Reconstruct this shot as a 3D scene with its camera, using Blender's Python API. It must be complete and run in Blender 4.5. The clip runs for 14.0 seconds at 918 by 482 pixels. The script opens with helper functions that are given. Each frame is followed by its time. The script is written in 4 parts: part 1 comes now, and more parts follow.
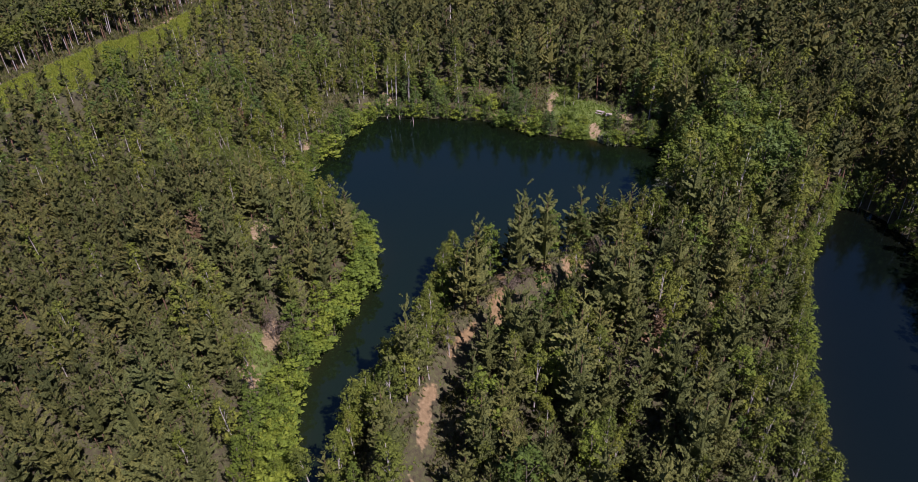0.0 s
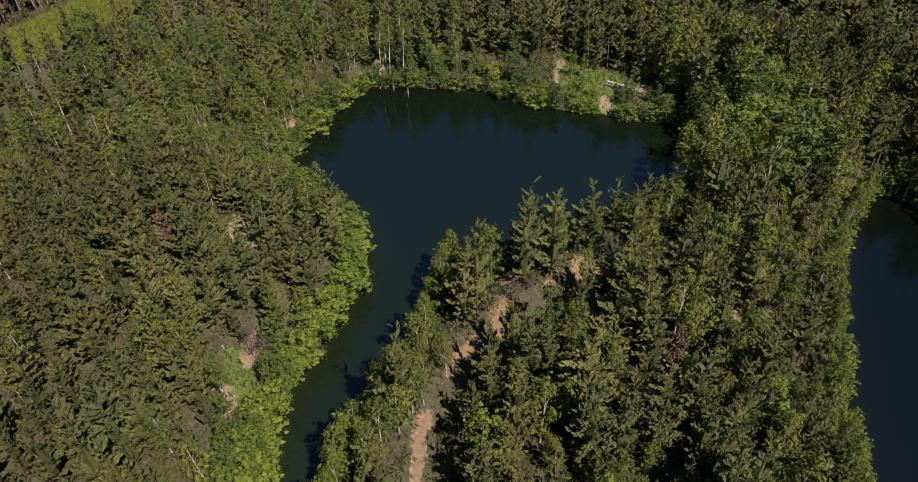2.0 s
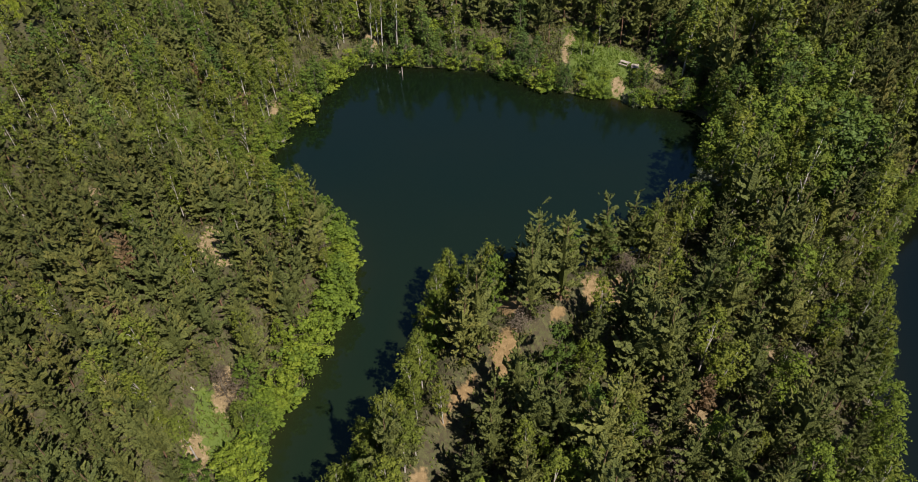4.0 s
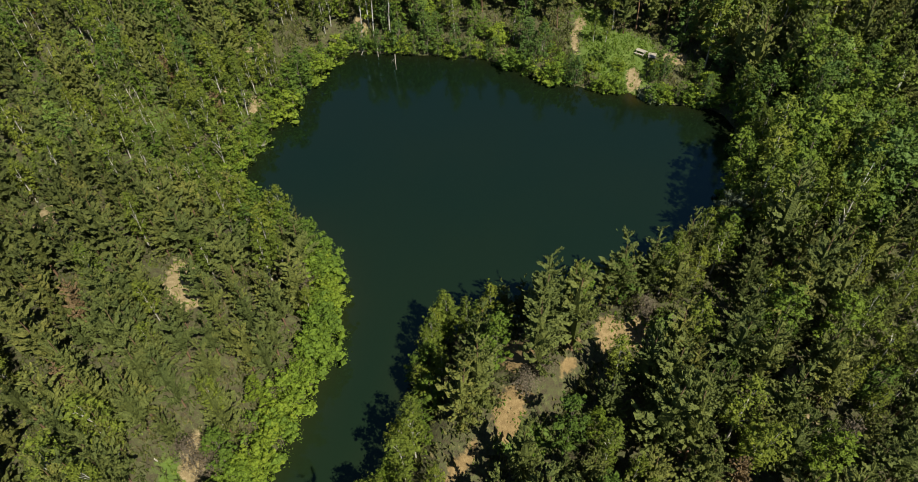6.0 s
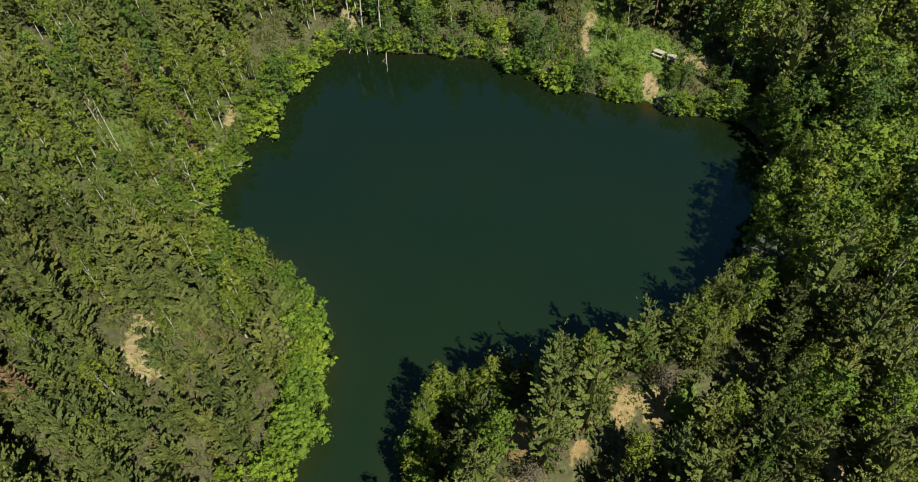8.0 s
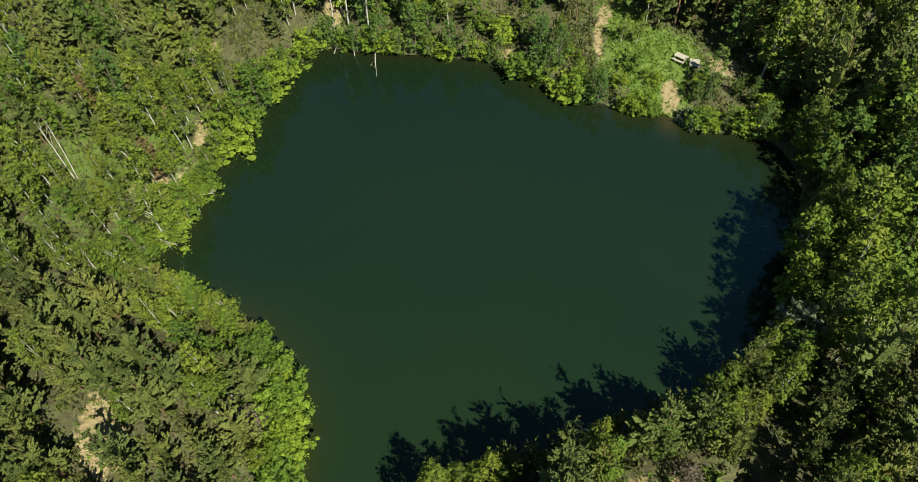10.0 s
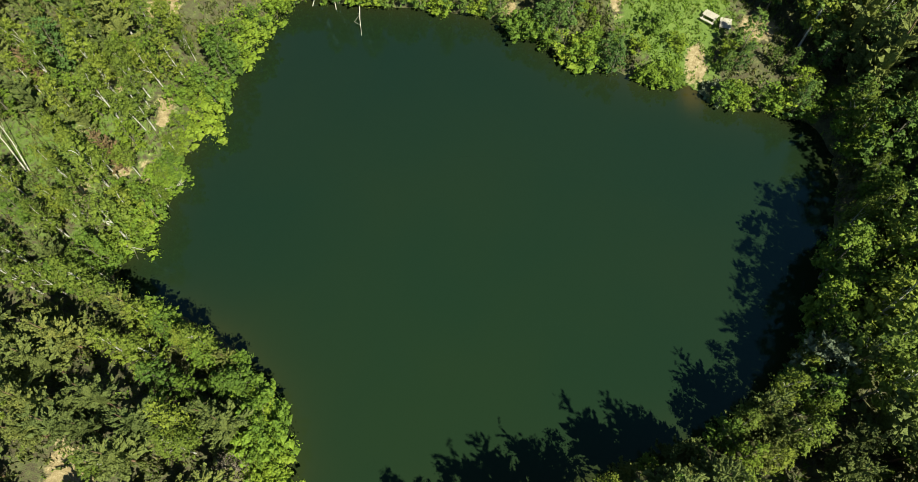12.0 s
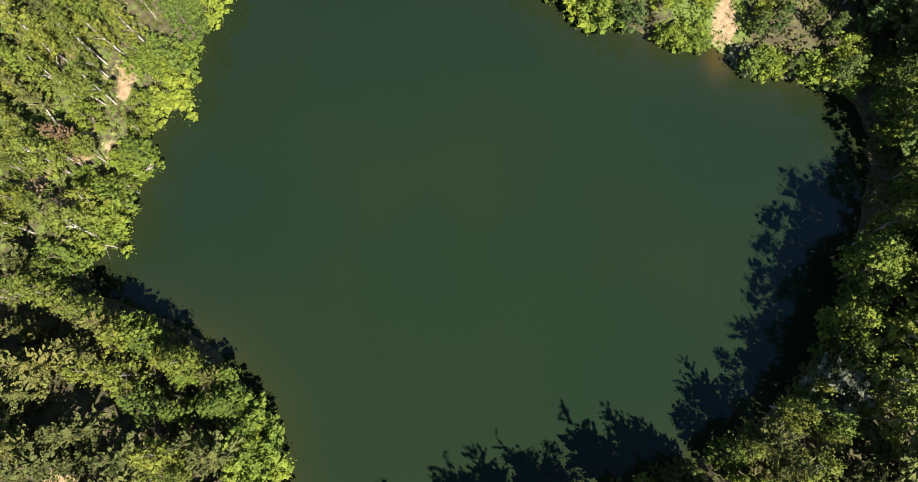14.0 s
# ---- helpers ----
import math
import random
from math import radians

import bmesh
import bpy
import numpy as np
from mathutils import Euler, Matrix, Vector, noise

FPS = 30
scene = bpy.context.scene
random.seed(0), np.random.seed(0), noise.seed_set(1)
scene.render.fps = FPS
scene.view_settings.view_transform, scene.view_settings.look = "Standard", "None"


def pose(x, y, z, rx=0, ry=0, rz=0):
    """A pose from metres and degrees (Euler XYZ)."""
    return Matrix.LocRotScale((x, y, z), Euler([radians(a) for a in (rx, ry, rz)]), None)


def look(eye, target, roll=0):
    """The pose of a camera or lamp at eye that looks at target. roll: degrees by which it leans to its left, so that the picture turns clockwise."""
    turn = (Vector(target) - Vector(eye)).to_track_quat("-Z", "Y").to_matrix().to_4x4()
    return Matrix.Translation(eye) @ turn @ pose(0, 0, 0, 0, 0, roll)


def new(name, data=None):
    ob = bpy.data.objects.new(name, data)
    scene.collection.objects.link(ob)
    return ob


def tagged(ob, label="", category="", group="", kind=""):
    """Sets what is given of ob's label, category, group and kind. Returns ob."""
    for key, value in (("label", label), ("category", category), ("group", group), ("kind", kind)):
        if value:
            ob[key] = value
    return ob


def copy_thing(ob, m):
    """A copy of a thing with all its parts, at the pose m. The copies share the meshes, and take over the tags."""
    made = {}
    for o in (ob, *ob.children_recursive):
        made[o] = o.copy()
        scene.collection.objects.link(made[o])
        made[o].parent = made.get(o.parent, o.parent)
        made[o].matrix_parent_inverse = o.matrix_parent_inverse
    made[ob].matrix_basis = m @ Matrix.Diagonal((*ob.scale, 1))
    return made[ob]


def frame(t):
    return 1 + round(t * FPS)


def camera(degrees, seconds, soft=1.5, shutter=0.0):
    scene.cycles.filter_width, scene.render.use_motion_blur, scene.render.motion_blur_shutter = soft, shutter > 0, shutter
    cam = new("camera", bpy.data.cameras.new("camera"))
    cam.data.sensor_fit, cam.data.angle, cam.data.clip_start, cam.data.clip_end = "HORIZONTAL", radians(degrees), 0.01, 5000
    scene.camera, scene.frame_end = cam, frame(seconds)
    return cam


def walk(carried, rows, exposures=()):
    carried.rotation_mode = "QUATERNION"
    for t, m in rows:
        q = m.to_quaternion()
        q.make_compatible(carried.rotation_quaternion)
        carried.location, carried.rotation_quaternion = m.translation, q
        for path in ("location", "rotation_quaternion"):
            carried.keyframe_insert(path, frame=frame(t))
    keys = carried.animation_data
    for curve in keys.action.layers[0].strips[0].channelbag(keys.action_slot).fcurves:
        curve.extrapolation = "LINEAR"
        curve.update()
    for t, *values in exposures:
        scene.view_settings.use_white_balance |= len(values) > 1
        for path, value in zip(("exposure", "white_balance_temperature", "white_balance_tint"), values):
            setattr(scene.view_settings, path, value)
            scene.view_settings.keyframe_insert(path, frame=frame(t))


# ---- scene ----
cam = camera(68.1, 14.0, soft=0.85)
METRES, EYE, TILT, LEAN, TURN = 110.0, 71.5, -34.0, 1.5, 0.0
ROWS = [
    (0.0, 0.0, 0.0, 0.0, 0.0, 0.0, 0.0),
    (0.5, 0.0007, 0.0234, 0.0162, 0.0, -1.06, 0.02),
    (1.0, 0.0014, 0.0478, 0.0332, 0.0, -2.14, 0.03),
    (1.5, 0.002, 0.0732, 0.0509, 0.01, -3.23, 0.04),
    (2.0, 0.0026, 0.0996, 0.0689, 0.01, -4.3, 0.06),
    (2.5, 0.003, 0.1266, 0.0876, -0.0, -5.36, 0.08),
    (3.0, 0.0034, 0.1541, 0.107, -0.01, -6.42, 0.07),
    (5.5, 0.0058, 0.2955, 0.2069, -0.02, -11.56, 0.1),
    (6.0, 0.0064, 0.3249, 0.2275, -0.02, -12.6, 0.1),
    (6.5, 0.007, 0.3546, 0.2484, -0.03, -13.63, 0.09),
    (7.0, 0.0077, 0.3845, 0.2694, -0.03, -14.65, 0.09),
    (7.5, 0.0087, 0.4145, 0.2907, -0.02, -15.66, 0.08),
    (8.0, 0.0094, 0.4449, 0.3116, -0.04, -16.64, 0.08),
    (8.5, 0.0104, 0.4755, 0.3326, -0.03, -17.66, 0.1),
    (9.0, 0.0116, 0.5064, 0.3535, -0.02, -18.7, 0.12),
    (11.5, 0.0178, 0.6638, 0.4612, -0.01, -28.23, 0.22),
    (12.0, 0.0193, 0.6958, 0.4825, -0.01, -31.3, 0.27),
    (12.5, 0.0205, 0.7279, 0.5038, -0.04, -34.39, 0.3),
    (13.0, 0.0214, 0.7599, 0.5249, -0.07, -37.48, 0.32),
    (13.5, 0.0225, 0.7918, 0.5455, -0.09, -40.51, 0.34),
    (14.0, 0.0234, 0.8238, 0.5662, -0.1, -43.6, 0.34),
]
EXPOSURES = [(0.0, 0.21, 6150, 44), (3.0, 0.23, 6750, 28), (6.5, 0.39, 7150, 2), (9.0, 0.57, 7150, -2), (11.5, 0.92, 7200, -6), (13.0, 1.13, 7100, -1), (14.0, 1.31, 6900, 24)]
walk(cam, [(t, pose(0, 0, EYE, TILT, LEAN, TURN) @ pose(METRES * x, METRES * y, METRES * z, 90 + pitch, roll, yaw)) for t, x, y, z, yaw, pitch, roll in ROWS], exposures=EXPOSURES)

# ---- world and sun ----
SUN_FROM = Vector((6.0, -7.5, 12.0)).normalized()
world = bpy.data.worlds.new("sky")
scene.world = world
world.use_nodes = True
sky = world.node_tree.nodes.new("ShaderNodeTexSky")
sky.sky_type = "NISHITA"
sky.sun_disc = False
sky.sun_elevation = math.asin(SUN_FROM.z)
sky.sun_rotation = math.atan2(SUN_FROM.x, SUN_FROM.y)
background = world.node_tree.nodes["Background"]
background.inputs["Strength"].default_value = 0.056
sky.air_density, sky.dust_density, sky.ozone_density, sky.altitude = 1.0, 0.1, 2.0, 1500.0
world.node_tree.links.new(sky.outputs["Color"], background.inputs["Color"])
sun_data = bpy.data.lights.new("sun", "SUN")
sun_data.energy, sun_data.angle, sun_data.color = 5.0, radians(0.7), (1.0, 0.95, 0.86)
sun = new("sun", sun_data)
sun.matrix_world = look((0, 0, 200), Vector((0, 0, 200)) - SUN_FROM)


# ---- materials ----
def material(name):
    m = bpy.data.materials.new(name)
    m.use_nodes = True
    m.node_tree.nodes.clear()
    return m, m.node_tree.nodes, m.node_tree.links


def ramp(nodes, stops):
    r = nodes.new("ShaderNodeValToRGB")
    while len(r.color_ramp.elements) < len(stops):
        r.color_ramp.elements.new(0.5)
    for e, (p, c) in zip(r.color_ramp.elements, stops):
        e.position, e.color = p, (*c, 1)
    return r


def math_node(nodes, links, op, a, b):
    n = nodes.new("ShaderNodeMath")
    n.operation = op
    for i, v in enumerate((a, b)):
        if isinstance(v, (int, float)):
            n.inputs[i].default_value = v
        else:
            links.new(v, n.inputs[i])
    return n.outputs[0]


def leaf_material(name, stops, translucent=0.3, gloss=0.25, island=0.3, cell=6.0):
    """Foliage: a hue for each tree, a smaller change from leaf to leaf, light that comes through."""
    m, nodes, links = material(name)
    out = nodes.new("ShaderNodeOutputMaterial")
    info, geo, tint = nodes.new("ShaderNodeObjectInfo"), nodes.new("ShaderNodeNewGeometry"), nodes.new("ShaderNodeAttribute")
    tint.attribute_name = "tint"
    tree = math_node(nodes, links, "FRACT", math_node(nodes, links, "ADD", info.outputs["Random"], tint.outputs["Fac"]), 0.0)
    leaf = math_node(nodes, links, "MULTIPLY", math_node(nodes, links, "SUBTRACT", geo.outputs["Random Per Island"], 0.5), island)
    fac = math_node(nodes, links, "ADD", math_node(nodes, links, "MULTIPLY_ADD", tree, 0.8), leaf)
    fac.node.inputs[0].links[0].from_node.inputs[2].default_value = 0.1
    base = ramp(nodes, stops)
    links.new(fac, base.inputs["Fac"])
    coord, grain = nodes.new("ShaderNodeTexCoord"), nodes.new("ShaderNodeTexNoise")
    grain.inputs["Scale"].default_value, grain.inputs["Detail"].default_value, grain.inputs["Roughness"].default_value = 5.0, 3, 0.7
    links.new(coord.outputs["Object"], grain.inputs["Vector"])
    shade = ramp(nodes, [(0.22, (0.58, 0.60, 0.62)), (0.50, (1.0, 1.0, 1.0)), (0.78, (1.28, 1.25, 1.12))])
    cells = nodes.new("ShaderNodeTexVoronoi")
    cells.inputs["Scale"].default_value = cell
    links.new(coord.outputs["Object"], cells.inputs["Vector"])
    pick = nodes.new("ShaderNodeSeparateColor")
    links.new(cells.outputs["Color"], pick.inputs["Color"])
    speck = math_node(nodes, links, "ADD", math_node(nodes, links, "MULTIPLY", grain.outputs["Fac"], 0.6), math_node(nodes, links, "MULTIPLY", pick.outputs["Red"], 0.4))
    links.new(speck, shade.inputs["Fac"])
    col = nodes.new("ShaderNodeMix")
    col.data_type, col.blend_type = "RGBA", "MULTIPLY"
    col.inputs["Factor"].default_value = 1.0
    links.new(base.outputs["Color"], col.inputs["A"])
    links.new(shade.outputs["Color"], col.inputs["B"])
    bump = nodes.new("ShaderNodeBump")
    bump.inputs["Strength"].default_value, bump.inputs["Distance"].default_value = 0.8, 0.16
    links.new(math_node(nodes, links, "SUBTRACT", grain.outputs["Fac"], cells.outputs["Distance"]), bump.inputs["Height"])
    bsdf = nodes.new("ShaderNodeBsdfPrincipled")
    bsdf.inputs["Roughness"].default_value = 0.6
    bsdf.inputs["Specular IOR Level"].default_value = gloss
    links.new(bump.outputs[0], bsdf.inputs["Normal"])
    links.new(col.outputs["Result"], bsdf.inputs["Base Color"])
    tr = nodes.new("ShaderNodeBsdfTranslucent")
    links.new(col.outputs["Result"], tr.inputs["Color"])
    mix = nodes.new("ShaderNodeMixShader")
    mix.inputs[0].default_value = translucent
    links.new(bsdf.outputs[0], mix.inputs[1])
    links.new(tr.outputs[0], mix.inputs[2])
    links.new(mix.outputs[0], out.inputs["Surface"])
    return m


def rough_material(name, dark, light, scale, roughness=0.9, bump=0.3, stretch=(1, 1, 1)):
    m, nodes, links = material(name)
    out, bsdf = nodes.new("ShaderNodeOutputMaterial"), nodes.new("ShaderNodeBsdfPrincipled")
    coord, mapping = nodes.new("ShaderNodeTexCoord"), nodes.new("ShaderNodeMapping")
    mapping.inputs["Scale"].default_value = stretch
    fine, broad = nodes.new("ShaderNodeTexNoise"), nodes.new("ShaderNodeTexNoise")
    fine.inputs["Scale"].default_value, broad.inputs["Scale"].default_value = scale, scale / 7
    fine.inputs["Detail"].default_value = 6
    links.new(coord.outputs["Object"], mapping.inputs["Vector"])
    for n in (fine, broad):
        links.new(mapping.outputs[0], n.inputs["Vector"])
    both = math_node(nodes, links, "MULTIPLY", math_node(nodes, links, "ADD", fine.outputs["Fac"], broad.outputs["Fac"]), 0.5)
    col = ramp(nodes, [(0.36, dark), (0.64, light)])
    links.new(both, col.inputs["Fac"])
    links.new(col.outputs["Color"], bsdf.inputs["Base Color"])
    bsdf.inputs["Roughness"].default_value = roughness
    b = nodes.new("ShaderNodeBump")
    b.inputs["Strength"].default_value, b.inputs["Distance"].default_value = bump, 0.05
    links.new(fine.outputs["Fac"], b.inputs["Height"])
    links.new(b.outputs[0], bsdf.inputs["Normal"])
    links.new(bsdf.outputs[0], out.inputs["Surface"])
    return m


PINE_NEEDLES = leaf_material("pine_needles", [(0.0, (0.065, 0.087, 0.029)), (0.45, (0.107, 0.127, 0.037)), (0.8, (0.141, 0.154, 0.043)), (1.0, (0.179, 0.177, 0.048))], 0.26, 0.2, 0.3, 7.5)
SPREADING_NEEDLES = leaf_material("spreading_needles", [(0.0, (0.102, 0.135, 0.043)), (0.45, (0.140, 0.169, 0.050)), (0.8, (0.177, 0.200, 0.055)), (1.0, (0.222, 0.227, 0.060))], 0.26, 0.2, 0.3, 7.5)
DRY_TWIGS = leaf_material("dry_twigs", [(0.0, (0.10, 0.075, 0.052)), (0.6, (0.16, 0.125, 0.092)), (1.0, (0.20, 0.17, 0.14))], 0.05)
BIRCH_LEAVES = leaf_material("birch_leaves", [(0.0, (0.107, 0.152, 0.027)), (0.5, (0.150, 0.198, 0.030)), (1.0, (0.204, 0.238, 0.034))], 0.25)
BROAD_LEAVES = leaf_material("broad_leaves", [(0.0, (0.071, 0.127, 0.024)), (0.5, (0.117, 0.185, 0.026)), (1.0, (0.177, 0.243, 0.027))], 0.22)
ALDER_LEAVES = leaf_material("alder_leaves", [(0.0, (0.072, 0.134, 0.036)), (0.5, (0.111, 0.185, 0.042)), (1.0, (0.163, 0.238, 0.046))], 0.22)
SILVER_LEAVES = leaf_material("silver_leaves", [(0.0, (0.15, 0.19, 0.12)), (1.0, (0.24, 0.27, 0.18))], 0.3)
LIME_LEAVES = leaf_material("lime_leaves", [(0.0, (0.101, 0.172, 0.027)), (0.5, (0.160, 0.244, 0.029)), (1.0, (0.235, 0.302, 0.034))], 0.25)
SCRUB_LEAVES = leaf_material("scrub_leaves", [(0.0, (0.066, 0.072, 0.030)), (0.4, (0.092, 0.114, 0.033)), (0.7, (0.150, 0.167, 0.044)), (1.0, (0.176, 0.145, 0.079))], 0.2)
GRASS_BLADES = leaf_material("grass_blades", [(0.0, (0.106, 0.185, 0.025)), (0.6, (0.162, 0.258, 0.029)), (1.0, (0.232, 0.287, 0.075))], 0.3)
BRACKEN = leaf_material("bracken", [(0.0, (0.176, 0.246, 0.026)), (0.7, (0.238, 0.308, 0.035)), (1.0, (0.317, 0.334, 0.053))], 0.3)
PINE_BARK = rough_material("pine_bark", (0.10, 0.062, 0.040), (0.27, 0.16, 0.095), 6, stretch=(1, 1, 0.25))
BIRCH_BARK = rough_material("birch_bark", (0.255, 0.238, 0.212), (0.612, 0.595, 0.561), 5, stretch=(1, 1, 1.6))
GREY_BARK = rough_material("grey_bark", (0.11, 0.095, 0.075), (0.24, 0.21, 0.17), 6, stretch=(1, 1, 0.3))
DEAD_WOOD = rough_material("dead_wood", (0.289, 0.264, 0.230), (0.527, 0.501, 0.459), 8, stretch=(1, 1, 0.3))
WEATHERED_PLANK = rough_material("weathered_plank", (0.30, 0.27, 0.23), (0.50, 0.46, 0.40), 14, stretch=(0.2, 1, 1))

# ---- the plan: shores, heights, clearings ----
LAKE = [(-20.5, 33), (-22.2, 40), (-23.5, 48), (-23.8, 56), (-24.9, 60), (-25.5, 66), (-23.6, 74), (-20.9, 82.5), (-18.8, 90), (-17.3, 97), (-17.6, 101),
        (-19, 106), (-22, 110.5), (-25.5, 114.5), (-29.5, 116.6), (-34.5, 119), (-40.2, 120.8), (-40.2, 124.4), (-37.6, 127), (-36.5, 131), (-36, 135), (-35, 139.5),
        (-32.6, 144.5), (-31, 149), (-29.5, 157), (-26, 162), (-23, 164.3), (-19, 164.8), (-13.4, 163), (-5.4, 162.7), (3, 161), (8.7, 158.3),
        (11.4, 155.3), (19.5, 151.5), (23.8, 149.3), (30.4, 148.3), (33.2, 146.2), (39.7, 143.6), (43.8, 142.6), (45.9, 139.5), (45.3, 133),
        (43.4, 126), (41, 119.2), (38.2, 113.2), (31.7, 107.3), (26.8, 104.1), (19.9, 101.4), (12, 98.8), (4, 97.3), (-1.5, 96.2), (-4.8, 94),
        (-6, 90), (-6.6, 86), (-7.4, 81), (-9.6, 75), (-11.8, 71), (-14.4, 66), (-16, 61), (-16.8, 57), (-17, 48), (-17.5, 40), (-19, 34)]
EAST_LAKE = [(48, 14), (41.5, 22), (40, 32), (40, 42), (41, 52), (42.5, 58), (46, 68), (48.5, 75), (52, 83), (58, 97), (68, 110), (74, 116.5), (78, 114), (81, 104),
             (80, 95), (76, 86), (71, 76), (67, 66), (64, 55), (62, 42), (60, 28), (55, 17)]


def worn(ring, seed, rounds=2):
    """Rounds the corners of a shore line and gives it small bays."""
    for _ in range(rounds):
        ring = [p for (ax, ay), (bx, by) in zip(ring, ring[1:] + ring[:1]) for p in ((0.75 * ax + 0.25 * bx, 0.75 * ay + 0.25 * by), (0.25 * ax + 0.75 * bx, 0.25 * ay + 0.75 * by))]
    r = np.random.RandomState(seed)
    return [(x + r.normal(0, 0.22), y + r.normal(0, 0.22)) for x, y in ring]


LAKE, EAST_LAKE = worn(LAKE, 91), worn(EAST_LAKE, 92)


def edge_distance(px, py, ring):
    """Metres to a shore: plus on land, minus on water."""
    px, py = np.asarray(px, float), np.asarray(py, float)
    best, inside = np.full(px.shape, 1e9), np.zeros(px.shape, bool)
    for (ax, ay), (bx, by) in zip(ring, ring[1:] + ring[:1]):
        dx, dy = bx - ax, by - ay
        k = np.clip(((px - ax) * dx + (py - ay) * dy) / (dx * dx + dy * dy), 0, 1)
        best = np.minimum(best, np.hypot(px - ax - k * dx, py - ay - k * dy))
        if ay != by:
            inside ^= ((ay > py) != (by > py)) & (px < (bx - ax) * (py - ay) / (by - ay) + ax)
    return np.where(inside, -best, best)


def smooth(e0, e1, v):
    k = np.clip((v - e0) / (e1 - e0), 0, 1)
    return k * k * (3 - 2 * k)


def waves(x, y, size, seed):
    """Gentle unevenness between -1 and 1."""
    r = np.random.RandomState(seed)
    total = 0
    for k in range(6):
        a, p = r.uniform(0, 2 * np.pi), r.uniform(0, 2 * np.pi)
        f = 2 * np.pi / (size * r.uniform(0.6, 1.6))
        total = total + np.sin(f * (x * np.cos(a) + y * np.sin(a)) + p)
    return total / 3.2


def bump_at(x, y, cx, cy, rx, ry, turn=0):
    c, s = np.cos(radians(turn)), np.sin(radians(turn))
    u, v = (x - cx) * c + (y - cy) * s, -(x - cx) * s + (y - cy) * c
    return np.exp(-(u / rx) ** 2 - (v / ry) ** 2)


def shore_distance(x, y):
    return np.minimum(edge_distance(x, y, LAKE), edge_distance(x, y, EAST_LAKE))


# the foot of the sandy bank on the spit: the ridge lies west of it, the hollow east
BANK = [(-6.2, 50), (-5.6, 58), (-4.8, 65), (-1.6, 73.5), (1.8, 78), (6.2, 80.5), (9.5, 83.5), (13.0, 87.5), (17.2, 91.3), (21.5, 93.2)]


def from_bank(x, y):
    """Metres from the bank's foot, plus to the hollow, minus to the ridge."""
    x, y = np.asarray(x, float), np.asarray(y, float)
    best, side = np.full(x.shape, 1e9), np.zeros(x.shape)
    for (ax, ay), (bx, by) in zip(BANK, BANK[1:]):
        dx, dy = bx - ax, by - ay
        k = np.clip(((x - ax) * dx + (y - ay) * dy) / (dx * dx + dy * dy), 0, 1)
        r = np.hypot(x - ax - k * dx, y - ay - k * dy)
        side = np.where(r < best, np.sign((x - ax) * dy - (y - ay) * dx), side)
        best = np.minimum(best, r)
    return best * side


def height(x, y, d=None):
    x, y = np.asarray(x, float), np.asarray(y, float)
    d = shore_distance(x, y) if d is None else d
    land = 0.05 + 1.5 * smooth(0, 3, d) + 0.9 * smooth(2, 12, d) + 0.35 * waves(x, y, 14, 3) * smooth(1, 8, d)
    land = land + 2.2 * smooth(150, 175, y) * smooth(1, 10, d)
    land = land + 5.6 * bump_at(x, y, -43, 96, 17, 26) * smooth(1, 13, d)
    land = land + 1.5 * bump_at(x, y, 8, 86, 9, 9) * smooth(1, 6, d)
    b = from_bank(x, y)
    land = land + (2.0 * smooth(0.6, -3.0, b) - 0.7 * smooth(-1.0, 1.0, b)) * smooth(9, 6, np.abs(b)) * smooth(0.5, 5, d)
    return np.where(d > 0, land, np.maximum(0.05 + 0.55 * d, -3.0))


# sand and grass: centre, half lengths, turn in degrees
SAND = [(-35.8, 98.5, 1.9, 4.3, 20), (-31, 68, 1.1, 3.8, 25), (-62, 114, 3, 4, 0), (-30, 77, 1.2, 3, 0), (-45, 148, 2, 2, 0),
        (4.6, 81.5, 1.7, 2.5, -20), (5.5, 89, 2, 3, 0), (17.0, 92.8, 1.4, 2.0, -20), (12.5, 90.6, 1, 1, 0),
        (21, 92.8, 1.5, 1.5, 0), (38, 85, 0.8, 5, 0), (26.5, 72.5, 1.5, 2.5, 0), (23.0, 167, 1.0, 3.6, -20), (21.4, 161, 0.65, 3.2, 6), (39.3, 155.3, 2.3, 2.0, 0),
        (31.0, 150.6, 1.2, 2.7, 0), (-21, 169.5, 1.3, 2.6, 0), (7.2, 159.8, 1.2, 2, 0), (-103.5, 240, 4, 7, -30), (-41, 137, 1.0, 2.4, 0),
        (-37.5, 145, 0.9, 2.4, 0), (-46, 132, 1.0, 1.8, 0), (-40, 160, 2, 3, 0), (-50, 156, 2, 3, 0), (-62, 90, 1.2, 2.5, 10)]
GRASS = [(29, 157.5, 7.5, 6, 0), (29.7, 151, 4, 4.5, 0), (25, 166, 3.5, 6, 0), (-21, 168, 1.8, 2.6, 0),
         (82, 126, 4, 3, 0), (-30, 72, 2, 6, 20), (23, 94, 3, 2, 0), (6, 79, 3, 2, 0)]


